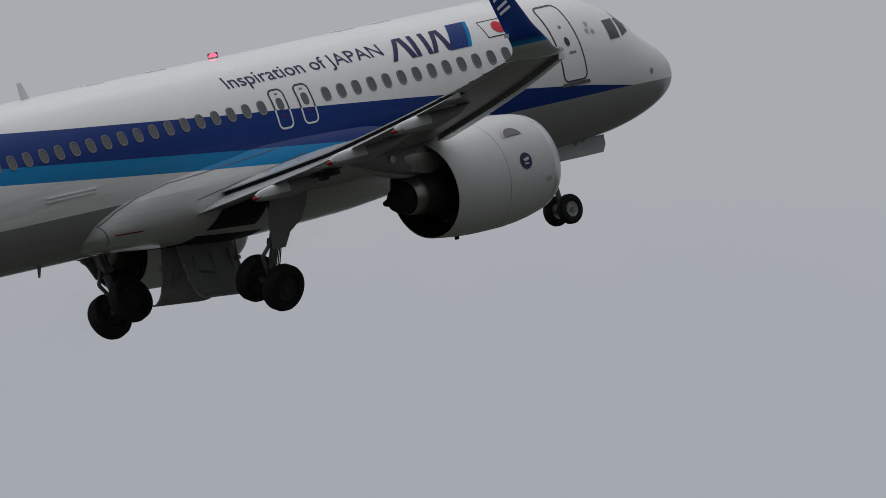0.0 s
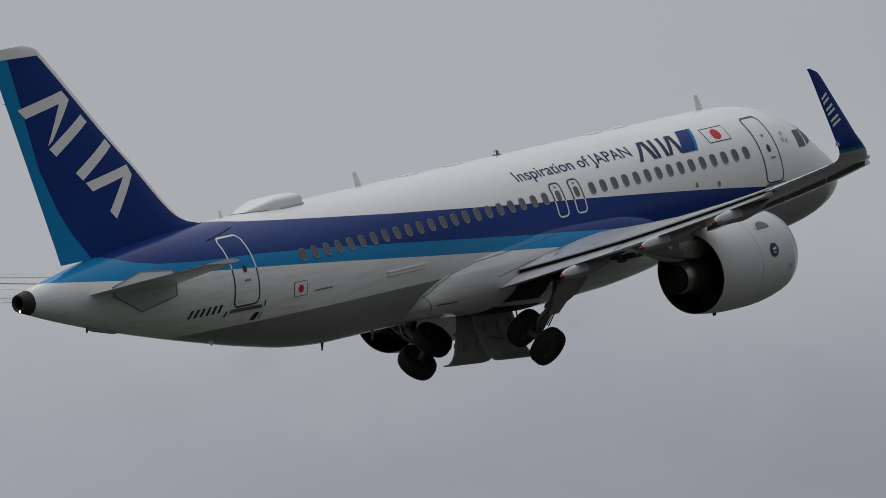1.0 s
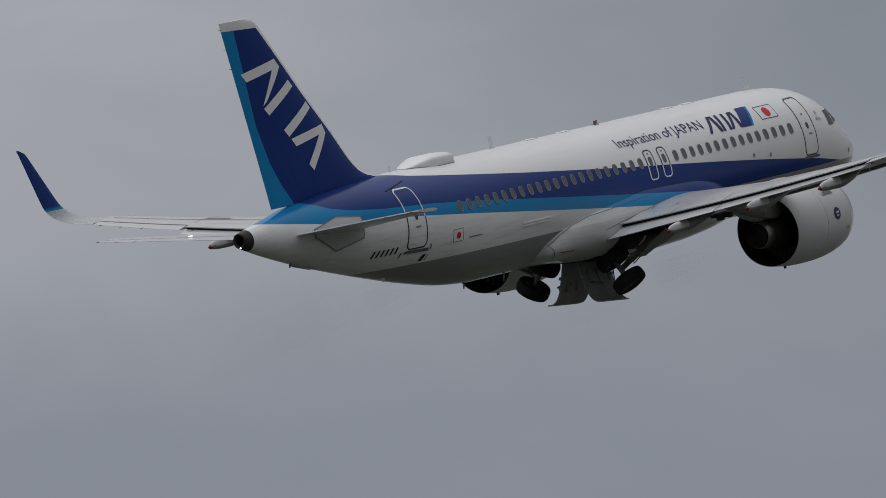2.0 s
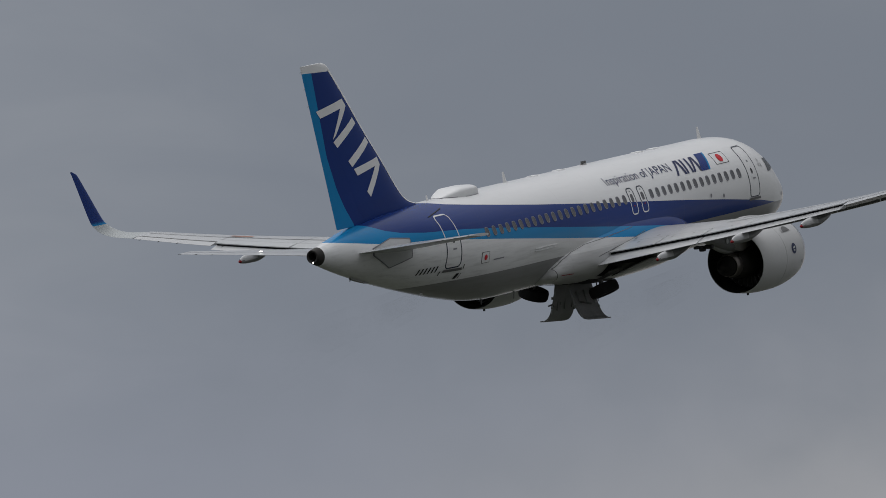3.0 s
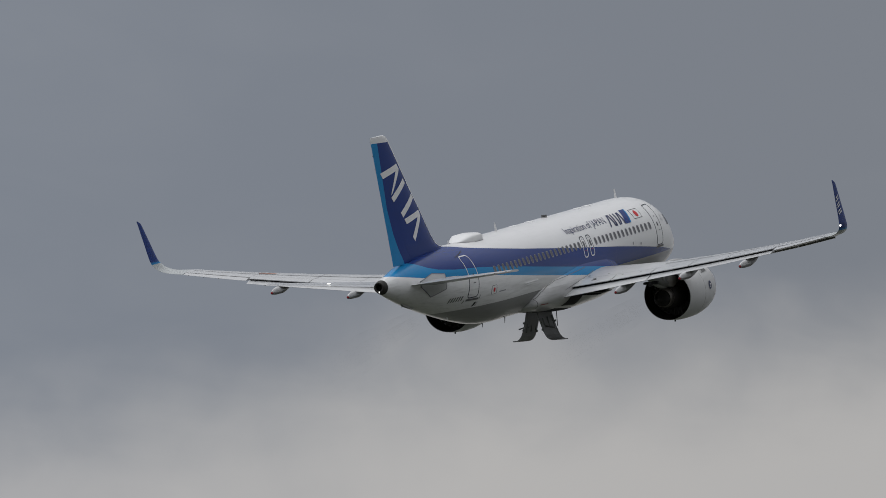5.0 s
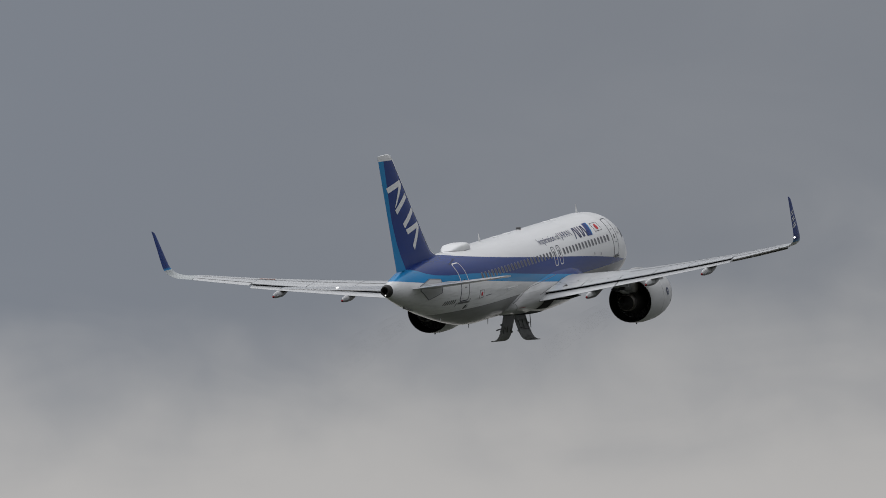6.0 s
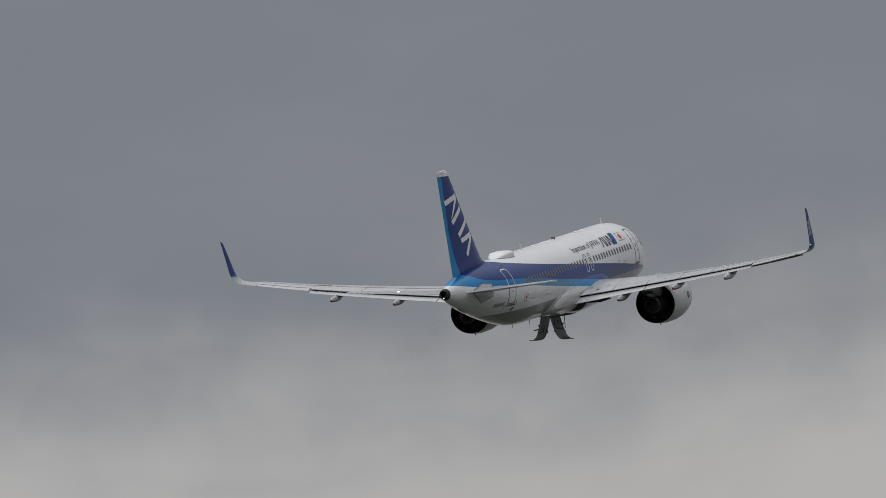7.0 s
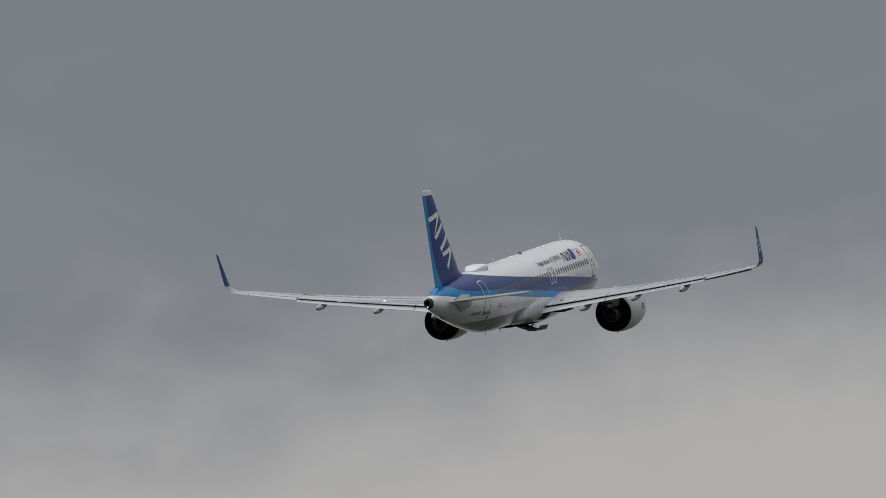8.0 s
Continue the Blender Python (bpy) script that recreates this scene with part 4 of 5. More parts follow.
def build_main_gear(side):
    bm = bmesh.new()
    rod(bm, (0, 0, 0.15), (0.12, 0, -1.35), 0.17, 0.15)
    rod(bm, (0.12, 0, -1.3), (0.2, 0, -2.43), 0.10)
    rod(bm, (0.2, -0.62, -2.43), (0.2, 0.62, -2.43), 0.09)
    rod(bm, (0.12, 0, -1.2), (0.52, 0, -1.72), 0.05)
    rod(bm, (0.52, 0, -1.72), (0.22, 0, -2.3), 0.05)
    slab(bm, (-0.05, -0.16, -1.48), (0.26, 0.16, -1.30), 0.04)
    leg = part("main_gear_leg", bm, GEAR, plane, "grey steel main landing gear leg with two wheels")
    leg.matrix_basis = pose(MAIN_HINGE[0], MAIN_HINGE[1] * side, MAIN_HINGE[2])
    for dy in (-0.47, 0.47):
        build_wheel(leg, 0.2, dy, -2.43, 0.585, 0.43, HUB)
    bm = bmesh.new()
    # shaped door that rides on the leg's outer side
    rings = []
    for x0, x1, z, y in ((-0.72, 0.52, 0.05, 0.20), (-0.68, 0.60, -0.5, 0.20), (-0.55, 0.56, -0.85, 0.20), (-0.20, 0.42, -1.12, 0.19), (-0.08, 0.34, -1.5, 0.18)):
        rings.append([(x0, (y - 0.02) * side, z), (x1, (y - 0.02) * side, z), (x1, (y + 0.02) * side, z), (x0, (y + 0.02) * side, z)])
    loft(bm, rings)
    part("leg_door", bm, DOOR_GREY, leg, "grey leg door", smooth=False)
    bm = bmesh.new()
    rod(bm, (0.12, 0, -1.2), (0.0, -0.42 * side, -0.45), 0.07, 0.06)
    part("side_stay", bm, GEAR, leg)
    bm = bmesh.new()
    for k in range(5):
        rod(bm, (-0.13 + 0.02 * k, 0.05 * k - 0.1, -0.3), (0.02, 0.06 * k - 0.12, -2.0), 0.018, 0.018, 6)
    part("hydraulic_hose", bm, BLACK, leg)
    MAIN_LEGS[side] = leg
    # keel door, hinged beside the centre line, with an outward lip
    bm = bmesh.new()
    rings = []
    prof = [(-0.18, 0.0), (0.26, 0.03), (0.58, 0.07), (0.86, 0.11), (1.07, 0.17), (1.22, 0.25), (1.31, 0.34), (1.365, 0.45), (1.39, 0.56), (1.40, 0.67)]
    for i, (u, v) in enumerate(prof):
        a = max(0, i - 6) / 3
        x0, x1 = -0.95 + 0.30 * a, 0.88 - 0.12 * a
        d = Vector((prof[min(i + 1, 9)][0] - prof[max(i - 1, 0)][0], prof[min(i + 1, 9)][1] - prof[max(i - 1, 0)][1])).normalized()
        nx, nz = -d.y * 0.045, d.x * 0.045
        rings.append([(x, (w - 0.08 * x) * side, z) for x, w, z in ((x0, u, v), (x1, u, v), (x1, u + nx, v + nz), (x0, u + nx, v + nz))])
    loft(bm, rings)
    door = part("main_gear_door", bm, DOOR_GREY, plane, "grey curved main gear door with an outward lip", smooth=False)
    for x in (-0.7, -0.1, 0.5):
        bm = bmesh.new()
        slab(bm, (x - 0.04, min(0.15 * side, 0.85 * side), 0.05), (x + 0.04, max(0.15 * side, 0.85 * side), 0.14), 0.015)
        part("stiffener", bm, PRIMER, door)
    for x, u in ((-0.9, 0.45), (-0.9, 0.9), (0.83, 0.35), (0.83, 0.7), (0.25, 0.6)):
        bm = bmesh.new()
        slab(bm, (x - 0.07, u * side - 0.05, 0.05), (x + 0.07, u * side + 0.05, 0.17), 0.02)
        part("latch", bm, PRIMER, door)
    bm = bmesh.new()
    rod(bm, (0.5, 0.55 * side, 0.08), (0.35, 0.75 * side, 0.55), 0.035)
    part("door_actuator", bm, GEAR, door)
    bm = bmesh.new()
    rod(bm, (-0.72, -0.10 * side, 0.40), (-0.72, 0.72 * side, 0.27), 0.022, 0.022, 8)
    part("door_strut", bm, GEAR, door)
    door.matrix_basis = pose(17.3, 0.28 * side, -2.45, -81 * side)
    KEEL_DOORS[side] = door
    # a black sheet stands for the shade in the open bay above
    bm = bmesh.new()
    def under(x, y, drop):
        w, t, b = fairing(x)
        co = math.sqrt(1 - (y / w) ** 2.78)
        return (x, y * side, (t + b) / 2 - (t - b) / 2 * co ** 0.85 - drop)
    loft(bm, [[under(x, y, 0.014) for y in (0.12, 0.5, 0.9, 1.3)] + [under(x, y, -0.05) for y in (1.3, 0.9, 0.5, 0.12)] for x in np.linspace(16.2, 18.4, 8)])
    part("gear_bay", bm, BLACK, plane, "black sheet standing for the shade in the open main gear bay")
    # a black slab in place of the leg well's shaded hollow
    bm = bmesh.new()
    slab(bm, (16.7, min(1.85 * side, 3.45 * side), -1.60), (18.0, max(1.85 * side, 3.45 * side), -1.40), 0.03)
    part("leg_well_shade", bm, BLACK, plane, "black slab standing for the shade in the main gear leg's well")
    # the bay's side opening, its shade laid on as a black sheet
    bm = bmesh.new()
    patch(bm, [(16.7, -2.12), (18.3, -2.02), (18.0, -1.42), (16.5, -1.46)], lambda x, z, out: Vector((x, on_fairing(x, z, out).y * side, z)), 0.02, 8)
    part("gear_bay", bm, BLACK, plane, "black sheet standing for the shade in the open main gear bay")


for s in (1, -1):
    build_main_gear(s)

NOSE_HINGE = (4.75, 0, -1.75)


def build_nose_gear():
    bm = bmesh.new()
    rod(bm, (0, 0, 0), (0.15, 0, -1.1), 0.11)
    rod(bm, (0.15, 0, -1.05), (0.2, 0, -1.84), 0.07)
    rod(bm, (0.2, -0.36, -1.84), (0.2, 0.36, -1.84), 0.055)
    rod(bm, (0.1, 0, -0.9), (-0.9, 0, -0.1), 0.05)
    leg = part("nose_gear_leg", bm, GEAR, plane, "grey steel nose landing gear leg with two wheels")
    leg.matrix_basis = pose(*NOSE_HINGE)
    for dy in (-0.26, 0.26):
        build_wheel(leg, 0.2, dy, -1.84, 0.385, 0.23, NOSE_HUB)
    doors = {}
    for side in (1, -1):
        bm = bmesh.new()
        loft(bm, [[(-1.15, 0, z), (0.75, 0, z), (0.75, 0.035 * side, z), (-1.15, 0.035 * side, z)] if i < 2 else [(-1.0, 0.03 * side, z), (0.65, 0.03 * side, z), (0.65, 0.06 * side, z), (-1.0, 0.06 * side, z)] for i, z in enumerate((0, -0.26, -0.44))])
        d = part("nose_gear_door", bm, UNDER_GREY, plane, "grey nose gear door hanging open", smooth=False)
        d.matrix_basis = pose(4.2, 0.42 * side, -1.92)
        doors[side] = d
    return leg, doors


NOSE_LEG, NOSE_DOORS = build_nose_gear()


# ---- cabin windows, doors and markings ----
def build_windows():
    def oval(w, h, z0, z1, inner=None):
        bm = bmesh.new()
        k = 20
        pts = []
        for i in range(k):
            a = 2 * math.pi * i / k
            c, s = math.cos(a), math.sin(a)
            pts.append((math.copysign(abs(c) ** 0.75, c), math.copysign(abs(s) ** 0.75, s)))
        if inner is None:
            loft(bm, [[(w * x, h * y, z0) for x, y in pts], [(w * x, h * y, z1) for x, y in pts]])
        else:
            rings = [[(w * x, h * y, z0) for x, y in pts], [(w * 0.97 * x, h * 0.97 * y, z1) for x, y in pts], [(inner[0] * x, inner[1] * y, z1) for x, y in pts], [(inner[0] * x, inner[1] * y, z0) for x, y in pts]]
            loft(bm, rings, caps=(False, False))
        return bm
    xs = [6.19 + 0.5333 * i for i in range(15)] + [15.90 + 0.5333 * i for i in range(22)]
    pane = frame_ob = None
    for side in (1, -1):
        for x in xs:
            m = hull_pose(x, 0.65, side, -0.004)
            if pane is None:
                pane = part("window", oval(0.115, 0.165, -0.03, 0.008), PANE, plane)
                pane.matrix_basis = m
                frame_ob = part("window_frame", oval(0.145, 0.20, -0.03, 0.016, (0.113, 0.163)), SURROUND, pane)
            else:
                w = repeat(pane, m)
                repeat(frame_ob, Matrix(), w)
    return pane


WINDOW = build_windows()


def build_door(name, side, x0, z0, x1, z1, r, width, window_at=None):
    where = starboard if side > 0 else port
    bm = bmesh.new()
    patch(bm, [(x0, z0), (x1, z0), (x1, z1), (x0, z1)], where, 0.005, 12)
    door = part(name, bm, SKIN, plane, "flush door in the fuselage side, outlined")
    bm = bmesh.new()
    band(bm, rounded(x0, z0, x1, z1, r), width, where, 0.012)
    part("door_outline", bm, OUTLINE, door, "painted door outline")
    if window_at:
        bm = bmesh.new()
        k = 16
        c = window_at
        vs = [bm.verts.new(where(c[0] + c[2] * math.cos(2 * math.pi * i / k), c[1] + c[3] * math.sin(2 * math.pi * i / k), 0.012)) for i in range(k)]
        bm.faces.new(vs)
        part("door_window", bm, GLASS, door)
    return door


for s in (1, -1):
    w = starboard if s > 0 else port
    d = build_door("door", s, 4.62, -0.38, 5.48, 1.60, 0.16, 0.042, (5.05, 0.62, 0.09, 0.12))
    bm = bmesh.new()
    patch(bm, [(4.52, -0.50), (5.60, -0.50), (5.55, -0.41), (4.58, -0.41)], w, 0.03, 6)
    part("door_sill", bm, GEAR, d, "dark scuff plate")
    bm = bmesh.new()
    patch(bm, [(4.86, 0.30), (5.1, 0.30), (5.1, 0.36), (4.86, 0.36)], w, 0.014, 2)
    patch(bm, [(5.0, 0.98), (5.1, 0.98), (5.1, 1.05), (5.0, 1.05)], w, 0.014, 2)
    part("handle", bm, SURROUND, d, "flush grey handle")
    d = build_door("door", s, 29.10, -0.40, 30.03, 1.58, 0.17, 0.046, (29.55, 0.62, 0.08, 0.11))
    bm = bmesh.new()
    patch(bm, [(28.95, -0.55), (30.15, -0.52), (30.12, -0.43), (29.0, -0.45)], w, 0.03, 6)
    part("door_sill", bm, GEAR, d, "dark scuff plate")
    bm = bmesh.new()
    patch(bm, [(29.4, 0.26), (29.65, 0.26), (29.65, 0.32), (29.4, 0.32)], w, 0.014, 2)
    part("handle", bm, SURROUND, d, "flush grey handle")
    for x in (14.40, 15.27):
        d = build_door("overwing_exit", s, x - 0.235, 0.03, x + 0.235, 1.02, 0.14, 0.045)
        p = repeat(WINDOW, hull_pose(x, 0.65, s, -0.001), d)
        p.name = "door_window"
        bm = bmesh.new()
        patch(bm, [(x - 0.05, 0.88), (x + 0.05, 0.88), (x + 0.05, 0.93), (x - 0.05, 0.93)], w, 0.014, 2)
        part("handle", bm, SURROUND, d)
        bm = bmesh.new()
        patch(bm, [(x - 0.05, 0.33), (x + 0.05, 0.33), (x + 0.05, 0.37), (x - 0.05, 0.37)], w, 0.014, 2)
        part("red_mark", bm, RED, d, "small red mark")


def build_cockpit():
    # two dark side panes and two windscreens a side
    panes = [((3.37, 0.44), (2.92, 0.44), (2.82, 0.95), (3.32, 0.95)), ((2.78, 0.46), (2.36, 0.55), (2.34, 0.90), (2.68, 0.95))]
    for s in (1, -1):
        for q in panes:
            bm = bmesh.new()
            patch(bm, q, starboard if s > 0 else port, 0.012, 6)
            part("cockpit_window", bm, GLASS, FUSELAGE, "dark cockpit pane")
        bm = bmesh.new()
        grid = {}
        for i in range(7):
            for j in range(7):
                u, v = i / 6, j / 6
                x = 1.72 + 0.62 * u + 0.12 * v
                h, w, c = hull(x)
                a = radians(6 + 36 * v + 3 * u * v)
                grid[i, j] = bm.verts.new((x, (w + 0.012) * math.sin(a) * s, c + (h + 0.012) * math.cos(a)))
        for i in range(6):
            for j in range(6):
                bm.faces.new((grid[i, j], grid[i + 1, j], grid[i + 1, j + 1], grid[i, j + 1]))
        part("windscreen", bm, GLASS, FUSELAGE, "dark front windscreen")


build_cockpit()


def build_markings():
    # the slogan on the starboard side, read from aft to fore
    cu = bpy.data.curves.new("slogan", "FONT")
    cu.body = "Inspiration of JAPAN"
    cu.resolution_u = 4
    ob = new("slogan_curve", cu)
    me = bpy.data.meshes.new_from_object(ob.evaluated_get(bpy.context.evaluated_depsgraph_get()))
    bpy.data.objects.remove(ob)
    bm = bmesh.new()
    bm.from_mesh(me)
    bpy.data.meshes.remove(me)
    x0, x1 = min(v.co.x for v in bm.verts), max(v.co.x for v in bm.verts)
    for v in bm.verts:
        u = (v.co.x - x0) / (x1 - x0)
        a = math.asin((1.275 + 0.0 * u) / 2.07) + v.co.y * 0.60 / 2.05
        v.co = on_hull(16.58 - 5.46 * u, 2.07 * math.sin(a), 0.012)
    # one part a letter: pieces that overlap along the line belong together
    seen, groups = set(), []
    for f in bm.faces:
        if f in seen:
            continue
        island, todo = set(), [f]
        while todo:
            g = todo.pop()
            if g in island:
                continue
            island.add(g)
            todo += [k for e in g.edges for k in e.link_faces if k not in island]
        seen |= island
        xs = [v.co.x for g in island for v in g.verts]
        groups.append([min(xs), max(xs), island])
    groups.sort(key=lambda g: g[0])
    merged = []
    for lo, hi, fs in groups:
        if merged and lo < merged[-1][1] - 0.02:
            merged[-1][1] = max(hi, merged[-1][1])
            merged[-1][2] |= fs
        else:
            merged.append([lo, hi, fs])
    for lo, hi, fs in merged:
        one = bmesh.new()
        made = {}
        for g in fs:
            vs = []
            for v in g.verts:
                if v not in made:
                    made[v] = one.verts.new(v.co)
                vs.append(made[v])
            one.faces.new(vs)
        part("slogan_letter", one, LETTER, FUSELAGE, smooth=False)
    bm.free()
    # plain bars in place of the emblem beside it
    top, low = 1.60, 1.05
    for a, b, c, d in ((10.52, 10.36, 10.84, 11.00), (10.40, 10.22, 10.14, 10.32), (10.02, 9.87, 9.97, 10.12), (9.62, 9.47, 9.57, 9.72), (9.20, 9.04, 9.40, 9.56), (9.08, 8.92, 8.86, 9.04)):
        bm = bmesh.new()
        patch(bm, [(a, top), (b, top), (c, low), (d, low)], starboard, 0.012, 6)
        part("emblem_bar", bm, LETTER, FUSELAGE)
    bm = bmesh.new()
    patch(bm, [(8.52, 1.66), (7.92, 1.66), (8.34, 1.03), (8.98, 1.03)], starboard, 0.012, 8)
    part("emblem_block", bm, NAVY_M, FUSELAGE, "navy block with an azure edge")
    bm = bmesh.new()
    patch(bm, [(7.92, 1.66), (7.80, 1.66), (8.22, 1.03), (8.34, 1.03)], starboard, 0.012, 8)
    part("emblem_edge", bm, AZURE_M, FUSELAGE)
    # national flag forward, a smaller one aft
    for x0, z0, x1, z1, r, wd in ((6.48, 1.14, 7.52, 1.56, 0.2, 0.016), (27.18, -0.47, 27.70, -0.07, 0.105, 0.012)):
        bm = bmesh.new()
        patch(bm, [(x0, z0), (x1, z0), (x1, z1), (x0, z1)], starboard, 0.006, 8)
        flag = part("flag", bm, WHITE_M, FUSELAGE, "white national flag with a red disc")
        bm = bmesh.new()
        band(bm, rounded(x0, z0, x1, z1, 0.01, 2), wd, starboard, 0.012)
        part("flag_border", bm, INK, flag)
        bm = bmesh.new()
        xm, zm = (x0 + x1) / 2, (z0 + z1) / 2
        k = 28
        slope = max(0.55, math.cos(math.asin(min(1, abs(zm) / 2.07)))) if x0 < 20 else 1.0
        ctr = bm.verts.new(starboard(xm, zm, 0.03))
        vs = [bm.verts.new(starboard(xm + r * math.cos(2 * math.pi * i / k), zm + r * slope * math.sin(2 * math.pi * i / k), 0.02)) for i in range(k)]
        for i in range(k):
            bm.faces.new((vs[i], vs[(i + 1) % k], ctr))
        part("flag_disc", bm, FLAG_RED, flag, "red disc")
    # plain bars for the registration and the small line of print
    for i in range(6):
        x = 31.62 - 0.205 * i
        bm = bmesh.new()
        patch(bm, [(x, -0.46), (x - 0.085, -0.46), (x - 0.145, -0.24), (x - 0.06, -0.24)], starboard, 0.012, 3)
        part("registration_bar", bm, INK, FUSELAGE)
    bm = bmesh.new()
    patch(bm, [(26.88, -0.44), (26.12, -0.44), (26.10, -0.395), (26.86, -0.395)], starboard, 0.012, 4)
    part("print_bar", bm, SURROUND, FUSELAGE)
    for q in (((30.32, -0.62), (30.26, -0.62), (30.22, -0.46), (30.28, -0.46)), ((28.88, -0.52), (28.83, -0.52), (28.82, -0.36), (28.87, -0.36)), ((29.26, -0.86), (29.08, -0.86), (28.98, -0.66), (29.16, -0.66)), ((28.98, -0.86), (28.94, -0.86), (28.86, -0.68), (28.90, -0.68))):
        bm = bmesh.new()
        patch(bm, q, starboard, 0.012, 3)
        part("service_mark", bm, INK, FUSELAGE)
    # crest by the flight deck
    for i in range(3):
        bm = bmesh.new()
        cx, cz = ((4.05, 0.96), (4.14, 0.78), (3.93, 0.74))[i]
        pts = []
        for k in range(10):
            a, r = 2 * math.pi * k / 10 + i, (0.10 if k % 2 else 0.045)
            pts.append(bm.verts.new(starboard(cx + r * math.cos(a), cz + r * math.sin(a), 0.012)))
        bm.faces.new(pts)
        part("crest", bm, CREST, FUSELAGE, "small grey star crest")
    # seams of the wing-to-body fairing
    for path in ([(21.5, -1.86), (21.72, -1.63), (21.84, -1.34), (21.31, -1.07), (20.6, -0.84), (19.58, -0.66), (18.2, -0.58), (16.9, -0.48), (15.7, -0.38)], [(18.9, -1.22), (18.52, -1.16), (17.33, -0.99), (15.96, -0.79), (14.9, -0.62)]):
        line = []
        for (xa, za), (xb, zb) in zip(path, path[1:]):
            line += [(xa + (xb - xa) * k / 8, za + (zb - za) * k / 8) for k in range(8)]
        bm = bmesh.new()
        band(bm, line, 0.015, on_flank, 0.012, closed=False)
        part("fairing_seam", bm, GEAR, FUSELAGE, "dark fairing seam")
    # dark drip strip over the rear door
    bm = bmesh.new()
    band(bm, [(30.28 - 0.132 * i, 1.59 + 0.020 * i) for i in range(11)], 0.020, starboard, 0.02, closed=False)
    part("drip_strip", bm, INK, FUSELAGE, "thin dark strip over the rear door")
    # vent grille, ports, probes, fairing stripe
    for dz in (0.0, 0.09):
        bm = bmesh.new()
        band(bm, [(23.62 - 0.1 * i, -0.475 + dz) for i in range(18)], 0.035, starboard, 0.03, closed=False)
        part("vent_strip", bm, WHITE_M, FUSELAGE, "raised white strip")
    for x, z in ((8.89, 0.05), (7.83, -0.06), (1.85, -0.58)):
        bm = bmesh.new()
        k = 14
        bm.faces.new([bm.verts.new(starboard(x + 0.07 * math.cos(2 * math.pi * i / k), z + 0.08 * math.sin(2 * math.pi * i / k), 0.012)) for i in range(k)])
        part("outflow_port", bm, SURROUND, FUSELAGE)
    bm = bmesh.new()
    band(bm, [(21.5 - 0.1 * i, -1.64 - 0.004 * i) for i in range(10)], 0.03, on_fairing, 0.012, closed=False)
    part("fairing_stripe", bm, RED, plane, "thin red stripe")


build_markings()


# ---- aerials, dome and beacon on the crown and belly ----
def blade(name, x, z, h, chord, sweep, up=1, y=0.0, mat=None):
    bm = bmesh.new()
    rings = []
    for i in range(5):
        u = i / 4
        c = chord * (1 - 0.55 * u)
        rings.append([(x + sweep * u + a * c, y + b * 0.10 * c, z + up * (h * u - 0.05)) for a, b in ((0, 0), (0.25, 0.5), (0.7, 0.4), (1, 0), (0.7, -0.4), (0.25, -0.5))])
    loft(bm, rings)
    return part(name, bm, mat or AERIAL, plane, "small blade aerial", smooth=False)


blade("aerial", 5.42, 2.05, 0.52, 0.36, 0.22)
blade("aerial", 21.70, 2.06, 0.48, 0.34, 0.22)
blade("aerial", 28.05, 2.05, 0.26, 0.2, 0.10)
blade("aerial", 6.7, 2.06, 0.08, 0.1, 0.02)
for x, y, h in ((24.6, 0.0, 0.26), (22.9, 0.5, 0.32), (4.0, 0.5, 0.16), (3.75, 0.55, 0.14), (34.6, 0.0, 0.16)):
    blade("drain_mast", x, hull(x)[2] - hull(x)[0] * math.sqrt(1 - (y / hull(x)[1]) ** 2), h, 0.16, 0.12, -1, y, GEAR)
blade("drain_mast", 29.75, hull(29.75)[2] - hull(29.75)[0] * 0.985, 0.16, 0.2, 0.05, -1, 0.27)
for x in (9.6, 10.9, 17.5, 19.6):
    bm = bmesh.new()
    slab(bm, (x - 0.3, -0.14, 2.03), (x + 0.3, 0.14, 2.095), 0.03)
    part("crown_fitting", bm, AERIAL, plane, "low grey fitting on the crown")
bm = bmesh.new()
rings = []
for i in range(25):
    u = i / 24
    h = 0.37 * min(1, u / 0.10) ** 0.5 * (1 - max(0, u - 0.5) / 0.5) ** 0.7 + 0.005
    w = 0.60 * min(1, u / 0.08 + 0.1) ** 0.5 * (1 - max(0, u - 0.5) / 0.5) ** 0.5 + 0.01
    x = 25.0 + 2.65 * u
    rings.append([(x, w * math.copysign(abs(math.sin(a)) ** 0.6, math.sin(a)), 1.98 + h * max(0.0, math.cos(a)) ** 0.4 if math.cos(a) > 0 else 1.93) for a in (2 * math.pi * k / 32 for k in range(32))])
loft(bm, rings)
dome = part("satellite_dome", bm, WHITE_M, plane, "white satellite aerial dome")
bm = bmesh.new()
loft(bm, [[(25.0 + 2.65 * u, sgn * (w + 0.04), 1.98 - 0.11 * (w / 0.6) ** 2) for sgn in (1, -1)] + [(25.0 + 2.65 * u, sgn * (w + 0.04), 2.085 - 0.11 * (w / 0.6) ** 2) for sgn in (-1, 1)] for u, w in ((-0.012, 0.2), (0.03, 0.5), (0.1, 0.6), (0.4, 0.6), (0.7, 0.45), (0.95, 0.2))])
part("dome_foot", bm, SURROUND, dome, "dark foot of the dome")

# low bumper under the tail
bm = bmesh.new()
loft(bm, [[(x, y, hull(x)[2] - hull(x)[0] + z) for y, z in ((-w, 0.1), (-w, -d), (w, -d), (w, 0.1))] for x, w, d in ((33.4, 0.03, 0.0), (33.6, 0.08, 0.05), (34.4, 0.09, 0.07), (34.7, 0.06, 0.06), (34.75, 0.02, 0.02))])
part("tail_bumper", bm, UNDER_GREY, plane, "low grey tail bumper")

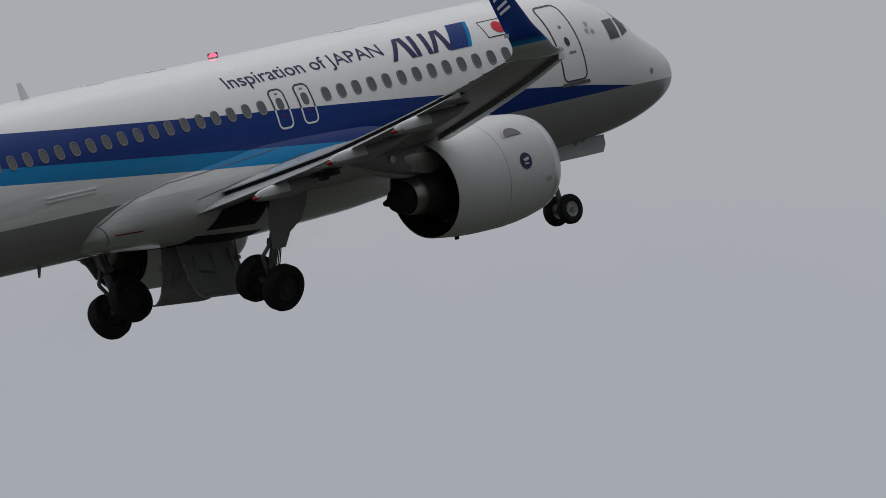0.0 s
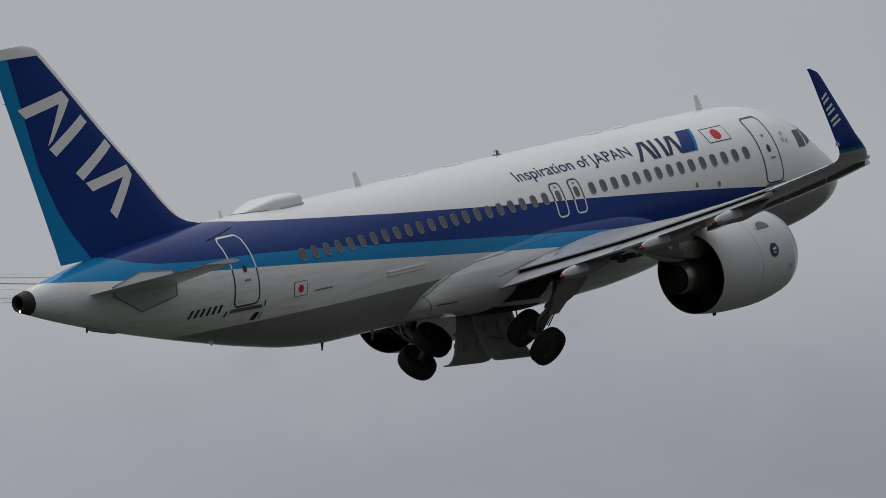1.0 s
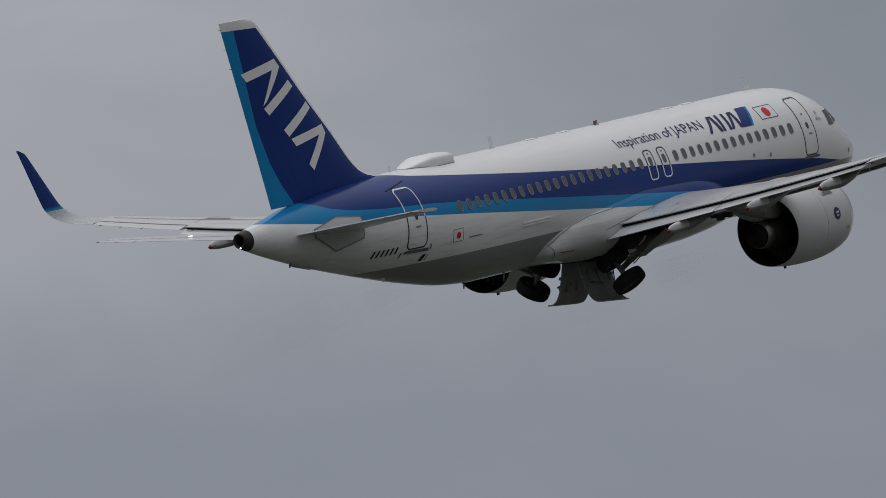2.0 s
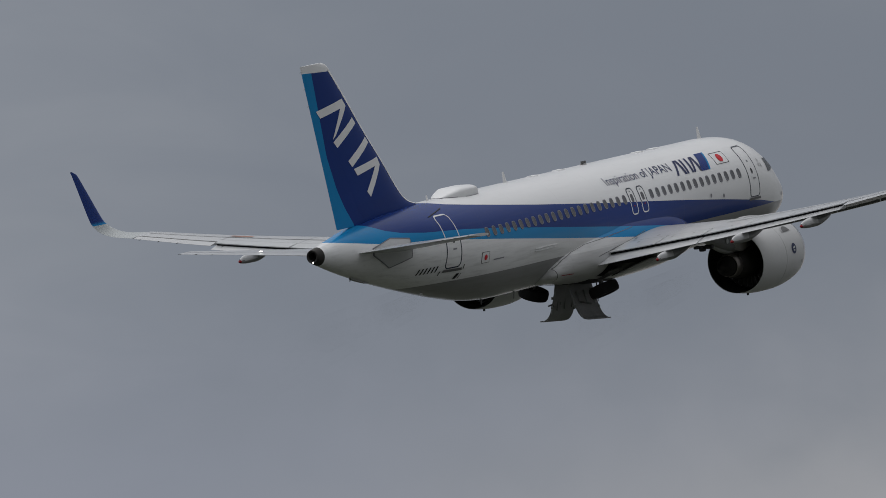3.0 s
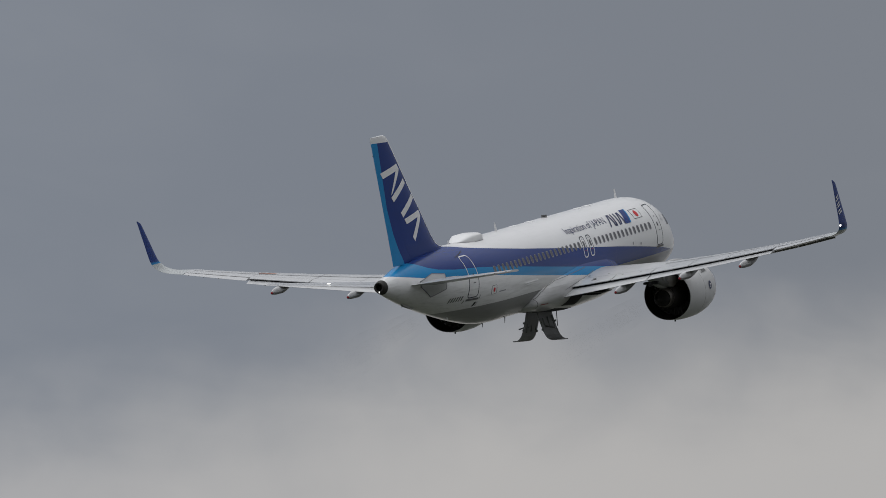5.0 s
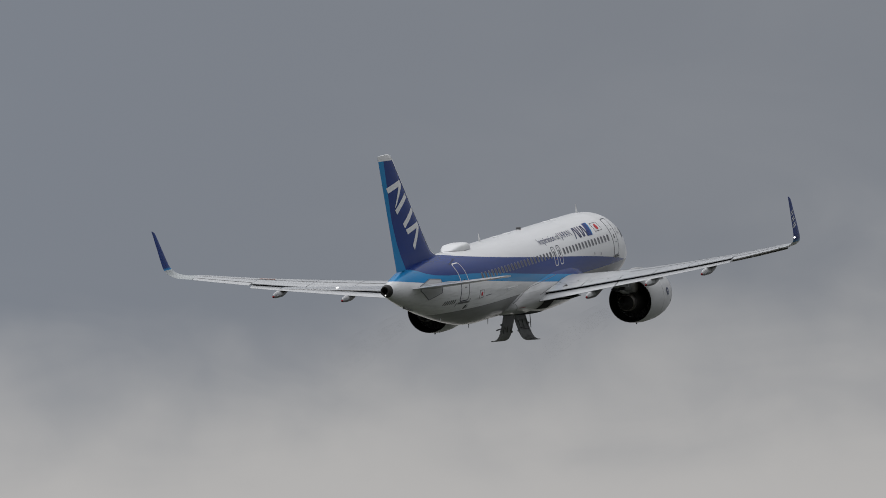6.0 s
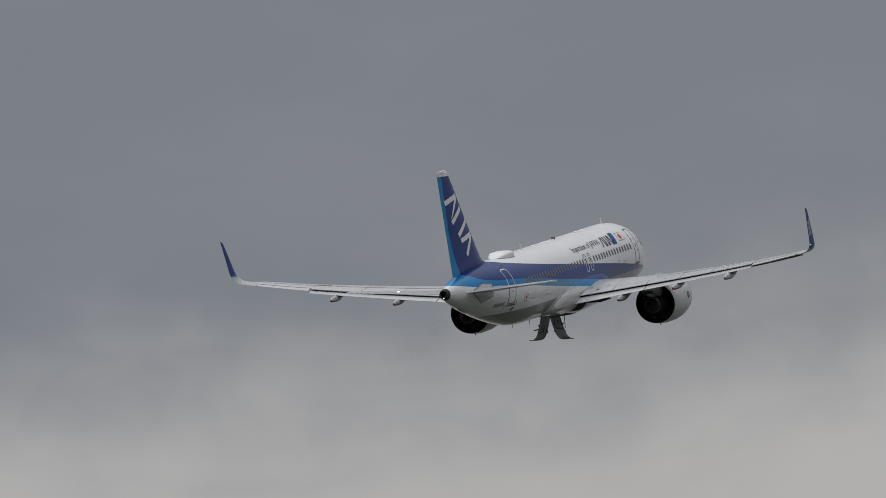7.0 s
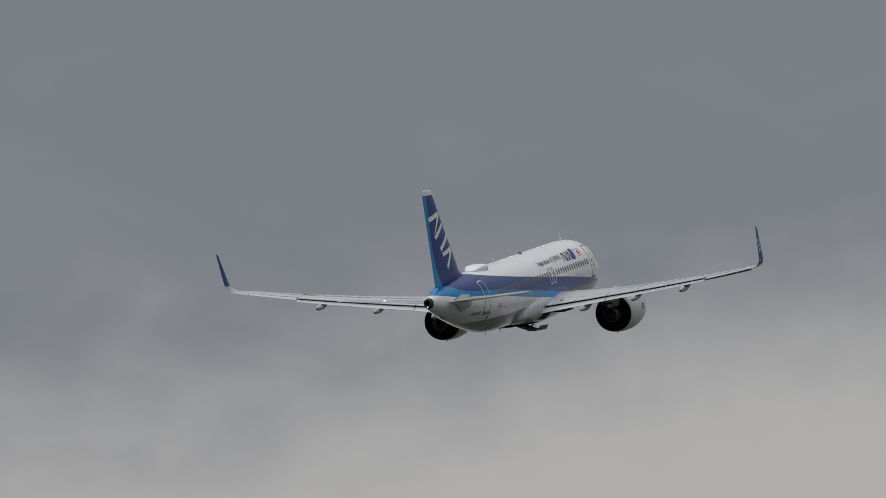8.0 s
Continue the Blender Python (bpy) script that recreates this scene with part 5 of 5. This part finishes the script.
# soot trails behind the nozzles, along the way flown: a thin shell round a thinner core
for s in (1, -1):
    for k in (0.5, 1.0):
        bm = bmesh.new()
        loft(bm, [[(x, r * k * math.sin(a), r * k * math.cos(a)) for a in (2 * math.pi * i / 20 for i in range(20))] for x, r in ((0, 0.5), (5, 0.7), (12, 1.0), (20, 1.35))], caps=(False, False))
        trail = part("exhaust_trail", bm, SMOKE, plane, "faint grey soot trail behind the engine")
        trail.matrix_basis = pose(16.2, 5.75 * s, -2.1, 0, 5.5, 0)

# the anti-collision beacon turns: its red face comes round once in 1.1 seconds
bm = bmesh.new()
lathe(bm, [(0, 0.13), (0.05, 0.13), (0.07, 0.11)], n=20)
bmesh.ops.rotate(bm, verts=bm.verts, matrix=Matrix.Rotation(radians(-90), 3, "Y"))
bmesh.ops.translate(bm, verts=bm.verts, vec=(15.43, 0, 2.04))
part("beacon_base", bm, UNDER_GREY, plane, "grey beacon base")
bm = bmesh.new()
slab(bm, (-0.05, -0.13, -0.05), (-0.034, 0.13, 0.10), 0.01)
slab(bm, (-0.05, -0.13, -0.05), (0.03, -0.12, 0.10), 0.006)
slab(bm, (-0.05, 0.12, -0.05), (0.03, 0.13, 0.10), 0.006)
BEACON = part("beacon_lamp", bm, GEAR, plane, "turning beacon lamp")
bm = bmesh.new()
bmesh.ops.create_icosphere(bm, subdivisions=2, radius=0.115, matrix=Matrix.Translation((0.0, 0, 0.0)) @ Matrix.Diagonal((0.25, 1, 0.85, 1)))
part("beacon_lens", bm, BEACON_RED, BEACON, "glowing red beacon lens")

# the strobe on the starboard wing tip turns too: a white flash every 1.08 seconds
bm = bmesh.new()
slab(bm, (-0.03, -0.05, -0.04), (-0.022, 0.05, 0.05), 0.003)
slab(bm, (-0.03, -0.05, -0.04), (0.016, -0.045, 0.05), 0.002)
slab(bm, (-0.03, 0.045, -0.04), (0.016, 0.05, 0.05), 0.002)
STROBE = part("strobe_lamp", bm, TRACK_GREY, plane, "turning strobe lamp in the wing tip")
bm = bmesh.new()
bmesh.ops.create_icosphere(bm, subdivisions=2, radius=0.043, matrix=Matrix.Diagonal((0.25, 1, 0.9, 1)))
part("strobe_lens", bm, STROBE_WHITE, STROBE, "glowing white strobe lens")


# ---- what moves ----
def motions():
    walk(plane, FLIGHT)
    # main legs fold inwards
    fold = [(0, 21), (0.5, 31), (1.0, 40), (1.5, 48), (2.0, 55.5), (2.5, 63), (3.0, 70), (3.5, 79), (3.9, 88), (4.3, 92), (8.0, 92)]
    for side, leg in MAIN_LEGS.items():
        walk(leg, [(t, pose(MAIN_HINGE[0], MAIN_HINGE[1] * side, MAIN_HINGE[2], -a * side)) for t, a in fold])
    shuts = {1: [(0, 81), (6.95, 81), (7.2, 79), (7.4, 72), (7.6, 57), (7.8, 41), (8.0, 26)], -1: [(0, 81), (6.95, 81), (7.2, 74), (7.4, 64), (7.6, 49), (7.8, 27), (8.0, 7)]}
    for side, door in KEEL_DOORS.items():
        walk(door, [(t, pose(17.3, 0.28 * side, -2.45, -a * side)) for t, a in shuts[side]])
    nose = [(0, 12), (0.5, 20), (0.75, 42), (1.0, 66), (1.3, 92), (1.5, 95), (8.0, 95)]
    walk(NOSE_LEG, [(t, pose(*NOSE_HINGE, 0, a, 0)) for t, a in nose])
    for side, d in NOSE_DOORS.items():
        walk(d, [(t, pose(4.2, 0.42 * side, -1.92, a * side)) for t, a in ((0, 0), (4.2, 0), (4.6, 45), (5.0, 88), (8.0, 88))])
    # the flashing lamps face the runway's edge once a turn
    for lamp, at, start, period in ((BEACON, (15.43, 0, 2.11), 0.0, 1.1), (STROBE, (22.66, 17.86, 1.44), -0.45, 1.08)):
        spin = []
        for t in [i * 0.1 for i in range(81)]:
            facing = float(np.interp(t, (0, 1, 2, 4, 6, 8), (47, 39, 33, 24.5, 19, 16)))
            turns, phase = divmod(t - start + 1e-6, period)
            spin.append((t, pose(*at, 0, 0, facing + 360 * turns + float(np.interp(phase, (0, 0.1, period - 0.1, period), (0, 82, 278, 360))))))
        walk(lamp, spin)


motions()
